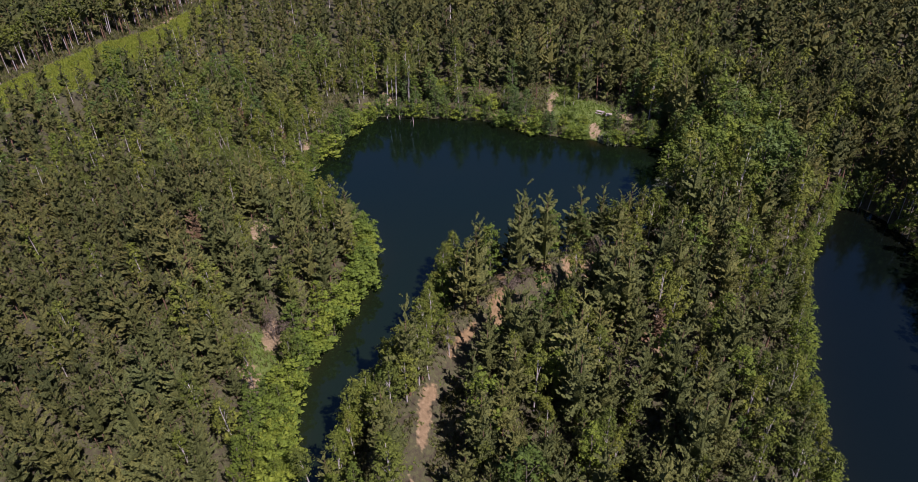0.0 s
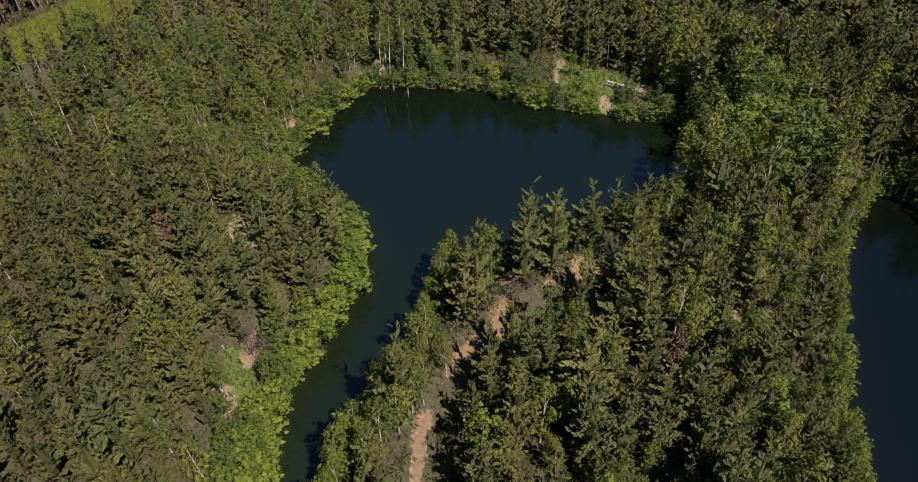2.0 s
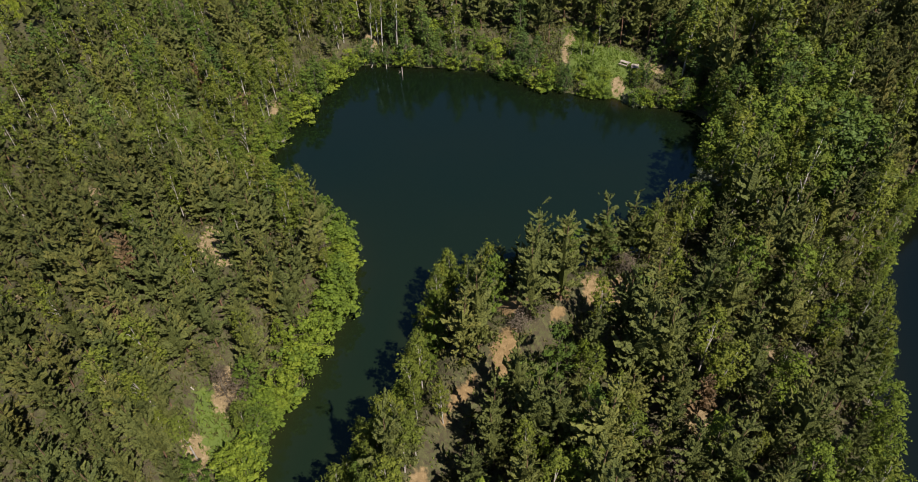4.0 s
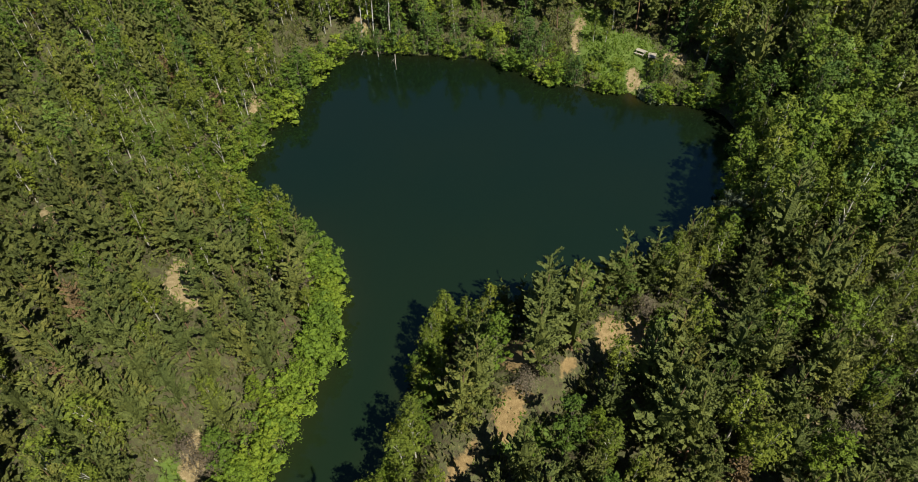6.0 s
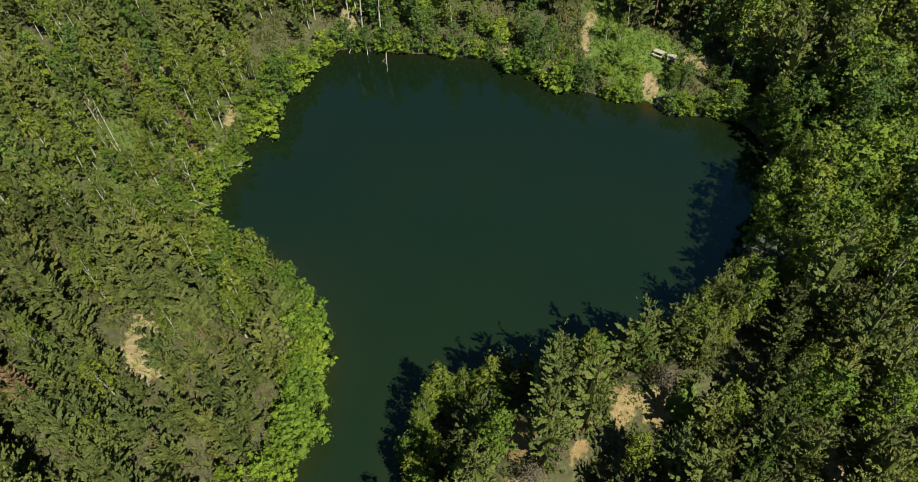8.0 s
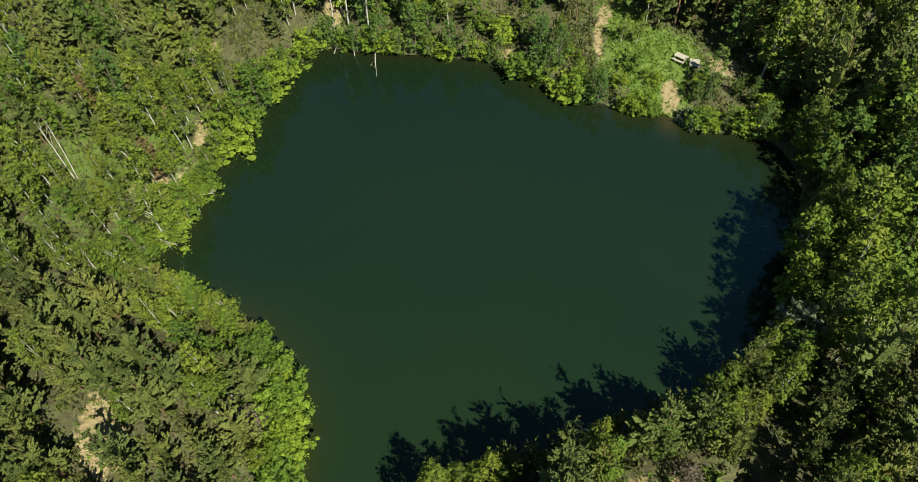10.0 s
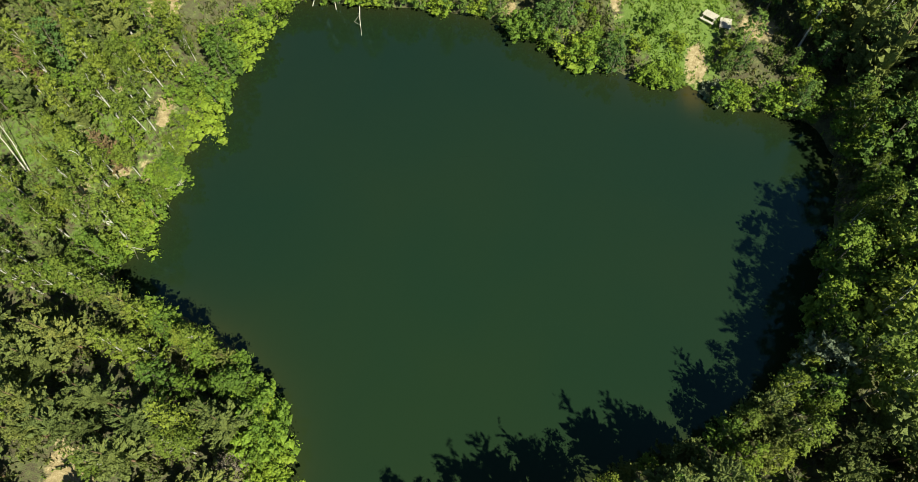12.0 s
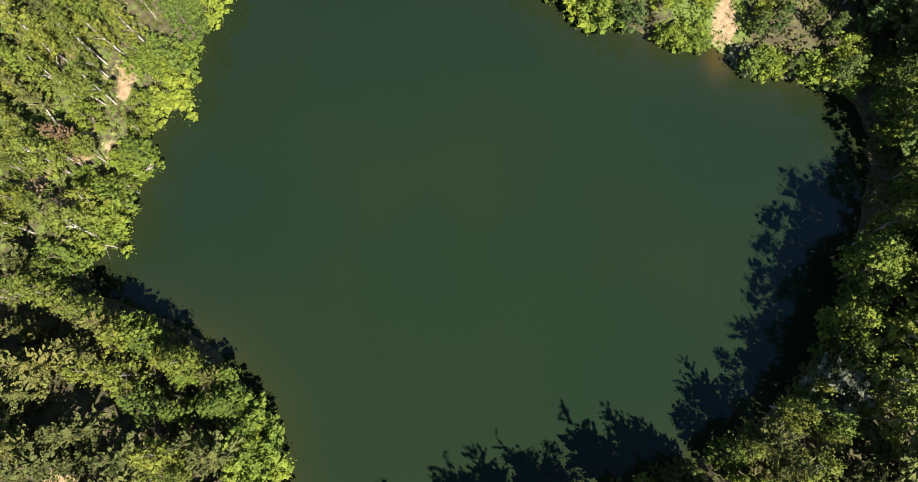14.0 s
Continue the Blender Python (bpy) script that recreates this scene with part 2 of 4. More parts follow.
# hollows with no trees
GAPS = [(17.5, 92, 2.4, 2.8, 0), (23.5, 92.5, 3.0, 2.2, 0), (30.5, 96.5, 2.6, 6.5, -25), (5.6, 80.0, 3.0, 3.0, 0),
        (-35.6, 97, 2.6, 5.4, 15), (-31, 68, 1.6, 5.0, 25), (50.5, 128, 1.6, 12, -20), (-54, 138, 3, 4, 35), (-41, 137, 1.8, 4, 20),
        (29.5, 157, 8.5, 6.0, 0), (31, 150, 3.0, 6, 0), (21.5, 163.5, 3.0, 9, -8), (39.2, 154.6, 3.3, 3.4, 0), (26, 163, 3.5, 4, 0),
        (-47, 109, 1.6, 4, 30), (-57, 96, 1.4, 5, 35), (38, 82, 1.2, 8, 5)]

MEADOW = [(-97, 275), (-100, 262), (-103, 240), (-108, 227), (-118, 218), (-125, 195), (-131, 182), (-138, 172), (-131, 161), (-117, 165.5), (-107.5, 176), (-100, 189), (-92, 206), (-89, 227), (-89, 272)]


def patches(x, y, spots, grow=1.0):
    total = np.zeros(np.shape(x))
    for cx, cy, rx, ry, turn in spots:
        total = np.maximum(total, bump_at(x, y, cx, cy, rx * grow, ry * grow, turn))
    return total


def mesh_from(name, verts, faces, mats=(), face_mats=None, smooth_faces=False, attributes=()):
    """A mesh from arrays; faces all have the same number of corners."""
    verts, faces = np.asarray(verts, np.float32), np.asarray(faces, np.int32)
    me = bpy.data.meshes.new(name)
    n, k = faces.shape
    me.vertices.add(len(verts))
    me.vertices.foreach_set("co", verts.ravel())
    me.loops.add(n * k)
    me.loops.foreach_set("vertex_index", faces.ravel())
    me.polygons.add(n)
    me.polygons.foreach_set("loop_start", np.arange(0, n * k, k, dtype=np.int32))
    if face_mats is not None:
        me.polygons.foreach_set("material_index", np.asarray(face_mats, np.int32))
    me.polygons.foreach_set("use_smooth", np.broadcast_to(np.asarray(smooth_faces, bool), (n,)).copy())
    for m in mats:
        me.materials.append(m)
    for key, values in attributes:
        me.attributes.new(key, "FLOAT", "POINT").data.foreach_set("value", np.asarray(values, np.float32))
    me.update(calc_edges=True)
    return me


# ---- ground: one sheet to the horizon ----
def ground():
    far = [-4000, -2500, -1500, -900, -600, -400, -320]
    xs = np.array(far + list(np.arange(-260, -80, 4.0)) + list(np.arange(-80, 90, 1.15)) + list(np.arange(90, 240, 4.0)) + [-v for v in far[::-1]])
    ys = np.array([-4000, -2000, -900, -400, -150, -50, 0] + list(np.arange(20, 44, 3.0)) + list(np.arange(44, 182, 1.15)) + list(np.arange(182, 400, 4.0)) + [450, 600, 900, 1500, 2500, 4500])
    gx, gy = np.meshgrid(xs, ys)
    d = shore_distance(gx, gy)
    z = height(gx, gy, d)
    rag = 1 + 0.35 * waves(gx, gy, 3.5, 5)
    bank = from_bank(gx, gy)
    slope = np.exp(-((bank + 1.0) / (0.75 + 0.25 * waves(gx, gy, 6, 31))) ** 2) * np.clip(0.46 + 0.6 * waves(gx, gy, 11, 32), 0.1, 1)
    sand = np.clip(np.maximum(patches(gx, gy, SAND), slope) * rag * 1.5, 0, 1)
    grass = np.clip(np.maximum(patches(gx, gy, GRASS), 0.42 * np.exp(-np.abs(d) / 2.5) * smooth(0.4, 2.0, d)) * rag * 1.4, 0, 1)
    grass = np.maximum(grass, 0.62 * bump_at(gx, gy, -48, 142, 19, 30, 8))
    sand = np.maximum(sand, np.clip(0.9 * waves(gx, gy, 7, 41), 0, 0.62) * bump_at(gx, gy, -42, 140, 8, 22, 8))
    grass = np.where(edge_distance(gx, gy, MEADOW) < 0, 1.0, grass)
    russet = np.clip(1.25 * bump_at(gx, gy, 6, 80, 20, 26), 0, 1)
    n, m = len(xs), len(ys)
    idx = np.arange(n * m).reshape(m, n)
    faces = np.stack([idx[:-1, :-1], idx[:-1, 1:], idx[1:, 1:], idx[1:, :-1]], -1).reshape(-1, 4)
    mat, nodes, links = material("forest_floor")
    out, bsdf = nodes.new("ShaderNodeOutputMaterial"), nodes.new("ShaderNodeBsdfPrincipled")
    bsdf.inputs["Roughness"].default_value = 0.95
    coord = nodes.new("ShaderNodeTexCoord")
    noises = []
    for scale in (0.35, 1.6, 9.0):
        t = nodes.new("ShaderNodeTexNoise")
        t.inputs["Scale"].default_value, t.inputs["Detail"].default_value = scale, 5
        links.new(coord.outputs["Object"], t.inputs["Vector"])
        noises.append(t.outputs["Fac"])

    def mixed(fac, a, b):
        x = nodes.new("ShaderNodeMix")
        x.data_type = "RGBA"
        links.new(fac, x.inputs["Factor"])
        links.new(a, x.inputs["A"])
        links.new(b, x.inputs["B"])
        return x.outputs["Result"]

    litter = ramp(nodes, [(0.34, (0.030, 0.030, 0.016)), (0.46, (0.075, 0.062, 0.034)), (0.54, (0.072, 0.088, 0.030)), (0.66, (0.150, 0.132, 0.062))])
    links.new(math_node(nodes, links, "MULTIPLY", math_node(nodes, links, "ADD", noises[1], noises[2]), 0.5), litter.inputs["Fac"])
    turf = ramp(nodes, [(0.3, (0.066, 0.115, 0.020)), (0.58, (0.118, 0.175, 0.032)), (0.75, (0.20, 0.185, 0.065))])
    links.new(math_node(nodes, links, "MULTIPLY", math_node(nodes, links, "ADD", noises[0], noises[2]), 0.5), turf.inputs["Fac"])
    bare = ramp(nodes, [(0.3, (0.17, 0.128, 0.068)), (0.5, (0.265, 0.203, 0.106)), (0.68, (0.44, 0.365, 0.23))])
    links.new(math_node(nodes, links, "MULTIPLY", math_node(nodes, links, "ADD", noises[1], noises[2]), 0.5), bare.inputs["Fac"])
    iron = ramp(nodes, [(0.3, (0.125, 0.084, 0.036)), (0.5, (0.215, 0.148, 0.066)), (0.68, (0.33, 0.24, 0.12))])
    links.new(bare.inputs["Fac"].links[0].from_socket, iron.inputs["Fac"])
    red = nodes.new("ShaderNodeAttribute")
    red.attribute_name = "russet"
    masks = []
    for key in ("grass", "sand"):
        a = nodes.new("ShaderNodeAttribute")
        a.attribute_name = key
        edge = math_node(nodes, links, "ADD", a.outputs["Fac"], math_node(nodes, links, "MULTIPLY", math_node(nodes, links, "SUBTRACT", noises[1], 0.5), 1.1))
        r = ramp(nodes, [(0.38, (0, 0, 0)), (0.62, (1, 1, 1))])
        links.new(edge, r.inputs["Fac"])
        masks.append(r.outputs["Color"])
    links.new(mixed(masks[1], mixed(masks[0], litter.outputs["Color"], turf.outputs["Color"]), mixed(red.outputs["Fac"], bare.outputs["Color"], iron.outputs["Color"])), bsdf.inputs["Base Color"])
    b = nodes.new("ShaderNodeBump")
    b.inputs["Strength"].default_value, b.inputs["Distance"].default_value = 0.8, 0.15
    links.new(noises[2], b.inputs["Height"])
    links.new(b.outputs[0], bsdf.inputs["Normal"])
    links.new(bsdf.outputs[0], out.inputs["Surface"])
    me = mesh_from("ground", np.stack([gx, gy, z], -1).reshape(-1, 3), faces, [mat], None, True, [("sand", sand.ravel()), ("grass", grass.ravel()), ("russet", russet.ravel())])
    return tagged(new("ground", me), "sandy forest floor with pine litter, grass and bare patches", "ground", kind="structure")


ground()


# ---- water ----
def water(name, ring, label, murk):
    xs0, ys0 = [p[0] for p in ring], [p[1] for p in ring]
    xs, ys = np.arange(min(xs0) - 3, max(xs0) + 4, 1.0), np.arange(min(ys0) - 3, max(ys0) + 4, 1.0)
    gx, gy = np.meshgrid(xs, ys)
    d = edge_distance(gx, gy, ring)
    idx = np.arange(gx.size).reshape(gx.shape)
    faces = np.stack([idx[:-1, :-1], idx[:-1, 1:], idx[1:, 1:], idx[1:, :-1]], -1).reshape(-1, 4)
    faces = faces[(d.ravel()[faces] < 2.5).all(1)]
    shallow = np.exp(-np.maximum(-d, 0) / 2.2) * 0.36 + 0.9 * bump_at(gx, gy, 30.2, 147.0, 1.4, 2.4)
    me = mesh_from(name, np.stack([gx, gy, 0 * gx], -1).reshape(-1, 3), faces, [murk], None, True, [("shallow", shallow.ravel())])
    return tagged(new(name, me), label, "lake", kind="structure")


def water_material(name, deep_stops, mirror=0.16):
    """Murky water: the light from within gives way to the mirrored sky as the eye sinks towards the surface."""
    m, nodes, links = material(name)
    out, body, shine = nodes.new("ShaderNodeOutputMaterial"), nodes.new("ShaderNodeBsdfDiffuse"), nodes.new("ShaderNodeBsdfAnisotropic")
    coord = nodes.new("ShaderNodeTexCoord")
    cloud, ripple = nodes.new("ShaderNodeTexNoise"), nodes.new("ShaderNodeTexNoise")
    cloud.inputs["Scale"].default_value, cloud.inputs["Detail"].default_value = 0.035, 3
    ripple.inputs["Scale"].default_value, ripple.inputs["Detail"].default_value = 1.1, 3
    for t in (cloud, ripple):
        links.new(coord.outputs["Object"], t.inputs["Vector"])
    deep = ramp(nodes, deep_stops)
    links.new(cloud.outputs["Fac"], deep.inputs["Fac"])
    a = nodes.new("ShaderNodeAttribute")
    a.attribute_name = "shallow"
    mix = nodes.new("ShaderNodeMix")
    mix.data_type = "RGBA"
    links.new(a.outputs["Fac"], mix.inputs["Factor"])
    links.new(deep.outputs["Color"], mix.inputs["A"])
    mix.inputs["B"].default_value = (0.052, 0.044, 0.010, 1)
    links.new(mix.outputs["Result"], body.inputs["Color"])
    shine.inputs["Color"].default_value = (mirror * 0.56, mirror * 1.1, mirror * 1.25, 1)
    shine.inputs["Roughness"].default_value = 0.09
    b = nodes.new("ShaderNodeBump")
    b.inputs["Strength"].default_value, b.inputs["Distance"].default_value = 0.06, 0.02
    links.new(ripple.outputs["Fac"], b.inputs["Height"])
    links.new(b.outputs[0], shine.inputs["Normal"])
    facing = nodes.new("ShaderNodeLayerWeight")
    facing.inputs["Blend"].default_value = 0.5
    gloss = math_node(nodes, links, "ADD", math_node(nodes, links, "MULTIPLY", facing.outputs["Facing"], 1.2), 0.045)
    gloss.node.use_clamp = True
    both = nodes.new("ShaderNodeMixShader")
    links.new(gloss, both.inputs[0])
    links.new(body.outputs[0], both.inputs[1])
    links.new(shine.outputs[0], both.inputs[2])
    links.new(both.outputs[0], out.inputs["Surface"])
    return m


WATER = water_material("lake_water", [(0.35, (0.0090, 0.0229, 0.0112)), (0.65, (0.0110, 0.0240, 0.0105))])
DEEP_WATER = water_material("deep_lake_water", [(0.35, (0.0047, 0.0105, 0.0088)), (0.65, (0.0057, 0.0113, 0.0090))], 0.125)
water("water", LAKE, "still dark green lake water with tree reflections", WATER)
water("water", EAST_LAKE, "still dark blue-green water of a second lake", DEEP_WATER)


# ---- trees ----
def tube(points, radii, sides=5):
    """A tapered stem along points: arrays of corners and triangles."""
    verts, faces = [], []
    for i, (p, r) in enumerate(zip(points, radii)):
        a = np.array(points[min(i + 1, len(points) - 1)], float) - np.array(points[max(i - 1, 0)], float)
        a /= np.linalg.norm(a) + 1e-9
        u = np.cross(a, (0.31, 0.95, 0.05) if abs(a[1]) < 0.9 else (1, 0, 0))
        u /= np.linalg.norm(u)
        v = np.cross(a, u)
        for k in range(sides):
            w = 2 * np.pi * k / sides
            verts.append(np.array(p) + r * (np.cos(w) * u + np.sin(w) * v))
    for i in range(len(points) - 1):
        for k in range(sides):
            a, b, c, d = i * sides + k, i * sides + (k + 1) % sides, (i + 1) * sides + (k + 1) % sides, (i + 1) * sides + k
            faces += [(a, b, c), (a, c, d)]
    return np.array(verts), np.array(faces)


def joined(pieces):
    verts, faces, at = [], [], 0
    for v, f in pieces:
        verts.append(v)
        faces.append(f + at)
        at += len(v)
    return np.concatenate(verts), np.concatenate(faces)


def sprays(centres, axes, faces_to, length, width, rng, wild=0.42):
    """Leaf sprays: each a small fan along its axis, turned to face outwards more or less."""
    n = len(centres)
    axes = axes / (np.linalg.norm(axes, axis=1, keepdims=True) + 1e-9)
    faces_to = faces_to / (np.linalg.norm(faces_to, axis=1, keepdims=True) + 1e-9)
    side = np.cross(axes, faces_to + wild * rng.normal(size=(n, 3)))
    side /= np.linalg.norm(side, axis=1, keepdims=True) + 1e-9
    ln, wd = (length * rng.uniform(0.65, 1.35, n))[:, None], (width * rng.uniform(0.65, 1.35, n))[:, None]
    a, b = centres - axes * ln * 0.5, centres + axes * ln * 0.5
    slip = axes * ln * rng.uniform(-0.4, 0.1, (n, 1))
    verts = np.stack([a, b + side * wd * 0.5, b - side * wd * 0.5 + slip], 1).reshape(-1, 3)
    return verts, np.arange(n * 3).reshape(-1, 3)


def lumpy(centre, radii, rng, rough=0.2):
    """A close leaf clump: an uneven lump of eight faces."""
    v = np.array([(1, 0, 0), (0, 1, 0), (-1, 0, 0), (0, -1, 0), (0, 0, 1), (0, 0, -1)], float)
    f = np.array([(0, 1, 4), (1, 2, 4), (2, 3, 4), (3, 0, 4), (1, 0, 5), (2, 1, 5), (3, 2, 5), (0, 3, 5)])
    w, tip = rng.uniform(0, 1.57), rng.normal(0, 0.3)
    v = v @ np.array([[np.cos(w), np.sin(w), 0], [-np.sin(w), np.cos(w), 0], [0, 0, 1]]) @ np.array([[1, 0, 0], [0, np.cos(tip), np.sin(tip)], [0, -np.sin(tip), np.cos(tip)]])
    return centre + v * (1 + rng.normal(0, rough, (6, 1))) * np.asarray(radii), f


def spindles(starts, ends, wide, flat, rng):
    """Needle-covered shoots: each a pointed three-sided body, fattest past its middle, its flat side down."""
    n = len(starts)
    axis = ends - starts
    axis_n = axis / (np.linalg.norm(axis, axis=1, keepdims=True) + 1e-9)
    side = np.cross(axis_n, np.array([0.02, 0.03, 1.0]))
    side /= np.linalg.norm(side, axis=1, keepdims=True) + 1e-9
    up = np.cross(side, axis_n)
    w = (wide * rng.uniform(0.8, 1.2, n))[:, None]
    mid = starts + axis * rng.uniform(0.5, 0.68, (n, 1))
    low = mid - up * w * flat * 0.5
    verts = np.stack([starts, low + side * w * rng.uniform(0.8, 1.2, (n, 1)), mid + up * w * flat, low - side * w * rng.uniform(0.8, 1.2, (n, 1)), ends], 1).reshape(-1, 3)
    cell = np.array([(0, 1, 2), (0, 2, 3), (0, 3, 1), (4, 2, 1), (4, 3, 2), (4, 1, 3)])
    return verts, (cell[None] + 5 * np.arange(n)[:, None, None]).reshape(-1, 3)


def pine(rng, h, spread, bare, levels, arms, fingers, tufts, size, limbs=8, taper=1.1, sides=5):
    """A Scots pine: whorls of rising boughs that end in needle-covered shoots, dry twigs low in the crown."""
    lean = rng.normal(0, 0.012, 2) * h
    stem = [(lean[0] * k * k, lean[1] * k * k, h * k) for k in ((-0.04, 0.3, 0.65, 0.98) if limbs else (-0.04, 0.97))]
    wood = [tube(stem, np.linspace(h * 0.0125, 0.02, len(stem)), sides)]
    a0, a1, wid, pts, dirs, outs, dry_pts, dry_dirs = [], [], [], [], [], [], [], []
    step = (0.96 - bare) / (levels - 1)
    for i in range(levels):
        k = bare + step * i
        u = (k - bare) / (1 - bare)
        reach = spread * (0.22 + 0.86 * (1 - u ** taper)) * (0.72 + 0.28 * min(1, u * 3 + 0.2)) * rng.uniform(0.88, 1.12)
        many = arms if u < 0.8 else max(3, arms - 2)
        turn = rng.uniform(0, 6.28)
        root = np.array([lean[0] * k * k, lean[1] * k * k, h * k])
        rise = 0.18 + 0.85 * u
        for j in range(many):
            a = turn + 6.283 * j / many + rng.normal(0, 0.2)
            long = reach * rng.uniform(0.68, 1.22)
            start = root + (0, 0, rng.normal(0, 0.45 * h * step))
            way = np.array([np.cos(a), np.sin(a), rise + rng.normal(0, 0.1)])
            across = np.array([-np.sin(a), np.cos(a), 0])
            if len(wood) <= limbs and u < 0.5 and rng.uniform() < 0.5:
                wood.append(tube([start, start + way * long * 0.8], [h * 0.0032, 0.012], 3))
            if u < 0.10 and rng.uniform() < 0.5:
                for m in range(max(2, tufts)):
                    dry_pts.append(start + way * long * rng.uniform(0.3, 0.9) + rng.normal(0, 0.2, 3)), dry_dirs.append(way + rng.normal(0, 0.5, 3) - (0, 0, 0.3))
                continue
            girth = long * (0.20 if fingers > 3 else 0.25 if fingers else 0.33)
            a0.append(start), a1.append(start + way * long * (0.78 if fingers else 1.0) + (0, 0, 0.06 * long)), wid.append(girth)
            for m in range(fingers):
                q, fan = 0.34 + 0.62 * (m + rng.uniform(0, 1)) / fingers, rng.uniform(-0.21, 0.21)
                foot = start + way * long * q + across * fan * long * (0.5 + 0.5 * q) + (0, 0, rng.uniform(-0.02, 0.10) * long)
                aim = way * (0.7, 0.7, 0.35) + across * fan * 1.3 + (0, 0, 0.5) + rng.normal(0, 0.18, 3)
                size_of = long * rng.uniform(0.26, 0.40) * (1 if fingers > 3 else 1.35)
                a0.append(foot - aim * size_of * 0.25), a1.append(foot + aim * size_of), wid.append(size_of * rng.uniform(0.30, 0.42))
            for m in range(tufts):
                q = rng.uniform(0.45, 1.1)
                pts.append(start + way * long * q + across * rng.normal(0, 0.24) * long + (0, 0, rng.uniform(0.04, 0.24) * long))
                dirs.append(way * (0.7, 0.7, 0.4) + (0, 0, 0.7) + rng.normal(0, 0.35, 3))
                outs.append((np.cos(a) * 0.6, np.sin(a) * 0.6, 0.6 + 0.4 * u))
    top = np.array([lean[0], lean[1], h])
    a0.append(top - (0, 0, 0.10 * h)), a1.append(top), wid.append(0.17 * spread)
    core = lumpy(np.array([lean[0] * 0.3, lean[1] * 0.3, h * (bare + 0.42 * (1 - bare))]), (spread * 0.34, spread * 0.34, h * (1 - bare) * 0.42), rng, 0.08)
    green = [spindles(np.array(a0), np.array(a1), np.array(wid), 0.8, rng), core]
    if pts:
        green.append(sprays(np.array(pts), np.array(dirs), np.array(outs), size * 1.6, size * 0.6, rng))
    dry = sprays(np.array(dry_pts), np.array(dry_dirs), rng.normal(size=(len(dry_pts), 3)), size * 1.6, size * 0.3, rng) if dry_pts and limbs else None
    return joined(wood), joined(green), dry


def leafy(rng, h, spread, low, count, size, droop=0.0, stems=1, shape=1.0, clusters=26, solid=3):
    """A broadleaved tree: limbs carry close leaf clumps with looser leaves round them and gaps between."""
    wood, pts, dirs, outs, lumps = [], [], [], [], []
    lean = rng.normal(0, 0.03, 2) * h
    per = max(4, clusters // stems)
    for s in range(stems):
        off = rng.normal(0, 0.09 * h, 2) * (stems > 1)
        ends = lean + rng.normal(0, 0.14, 2) * h * (stems > 1)
        stem = [(off[0] + ends[0] * k ** 1.5, off[1] + ends[1] * k ** 1.5, h * k) for k in (0, 0.3, 0.6, 0.84)]
        stem = [(stem[0][0], stem[0][1], -0.04 * h)] + stem[1:]
        r = h * 0.0115 / stems ** 0.5
        wood.append(tube(stem, [r, r * 0.8, r * 0.5, 0.012], 5 if clusters > 15 else 3))
        for c in range(per):
            u = (c + rng.uniform(0, 1)) / per
            k = low + (0.97 - low) * u
            reach = spread * (np.sin(np.pi * (0.16 + 0.80 * u)) ** shape) * rng.uniform(0.5, 1.18)
            w = 2.4 * c + rng.normal(0, 0.5)
            kk = max(0.08, k - 0.16)
            root = np.array([off[0] + ends[0] * kk ** 1.5, off[1] + ends[1] * kk ** 1.5, h * kk])
            heart = np.array([off[0] + ends[0] * k ** 1.5 + np.cos(w) * reach * 0.72, off[1] + ends[1] * k ** 1.5 + np.sin(w) * reach * 0.72, h * k])
            if c % 3 == 0 and clusters > 15:
                wood.append(tube([root, (root + heart) / 2 + (0, 0, 0.05 * h), heart], [r * 0.38, r * 0.25, 0.01], 3))
            fat = spread * 0.42 * rng.uniform(0.75, 1.2) * (26 / clusters) ** 0.3 * (0.7 + 0.3 * (1 - u))
            flat = 0.62 + droop
            for b in range(solid):
                shift = np.array([np.cos(w) * 0.35, np.sin(w) * 0.35, 0.18]) + rng.uniform(-0.72, 0.72, 3) * (1, 1, flat) if b else np.zeros(3)
                own = fat * (0.56 if b == 0 else rng.uniform(0.28, 0.46))
                lumps.append(lumpy(heart + shift * fat, (own, own, own * flat * 1.1), rng, 0.24))
            many = int(count / per / stems)
            blob = rng.normal(size=(many, 3)) + (0, 0, 0.25)
            blob /= np.linalg.norm(blob, axis=1, keepdims=True)
            pts.append(heart + blob * rng.uniform(0.62, 1.3, (many, 1)) * np.array([1, 1, flat]) * fat)
            outs.append(blob + np.array([np.cos(w) * 0.45, np.sin(w) * 0.45, 0.2 + 0.4 * u]))
            dirs.append(blob * (0.7, 0.7, 0.3) + rng.normal(0, 0.55, (many, 3)) + (0, 0, -droop * 1.2))
    green = sprays(np.concatenate(pts), np.concatenate(dirs), np.concatenate(outs), size * 1.45, size * 0.85, rng, 0.38)
    if lumps:
        green = joined([green, joined(lumps)])
    return joined(wood), green, None


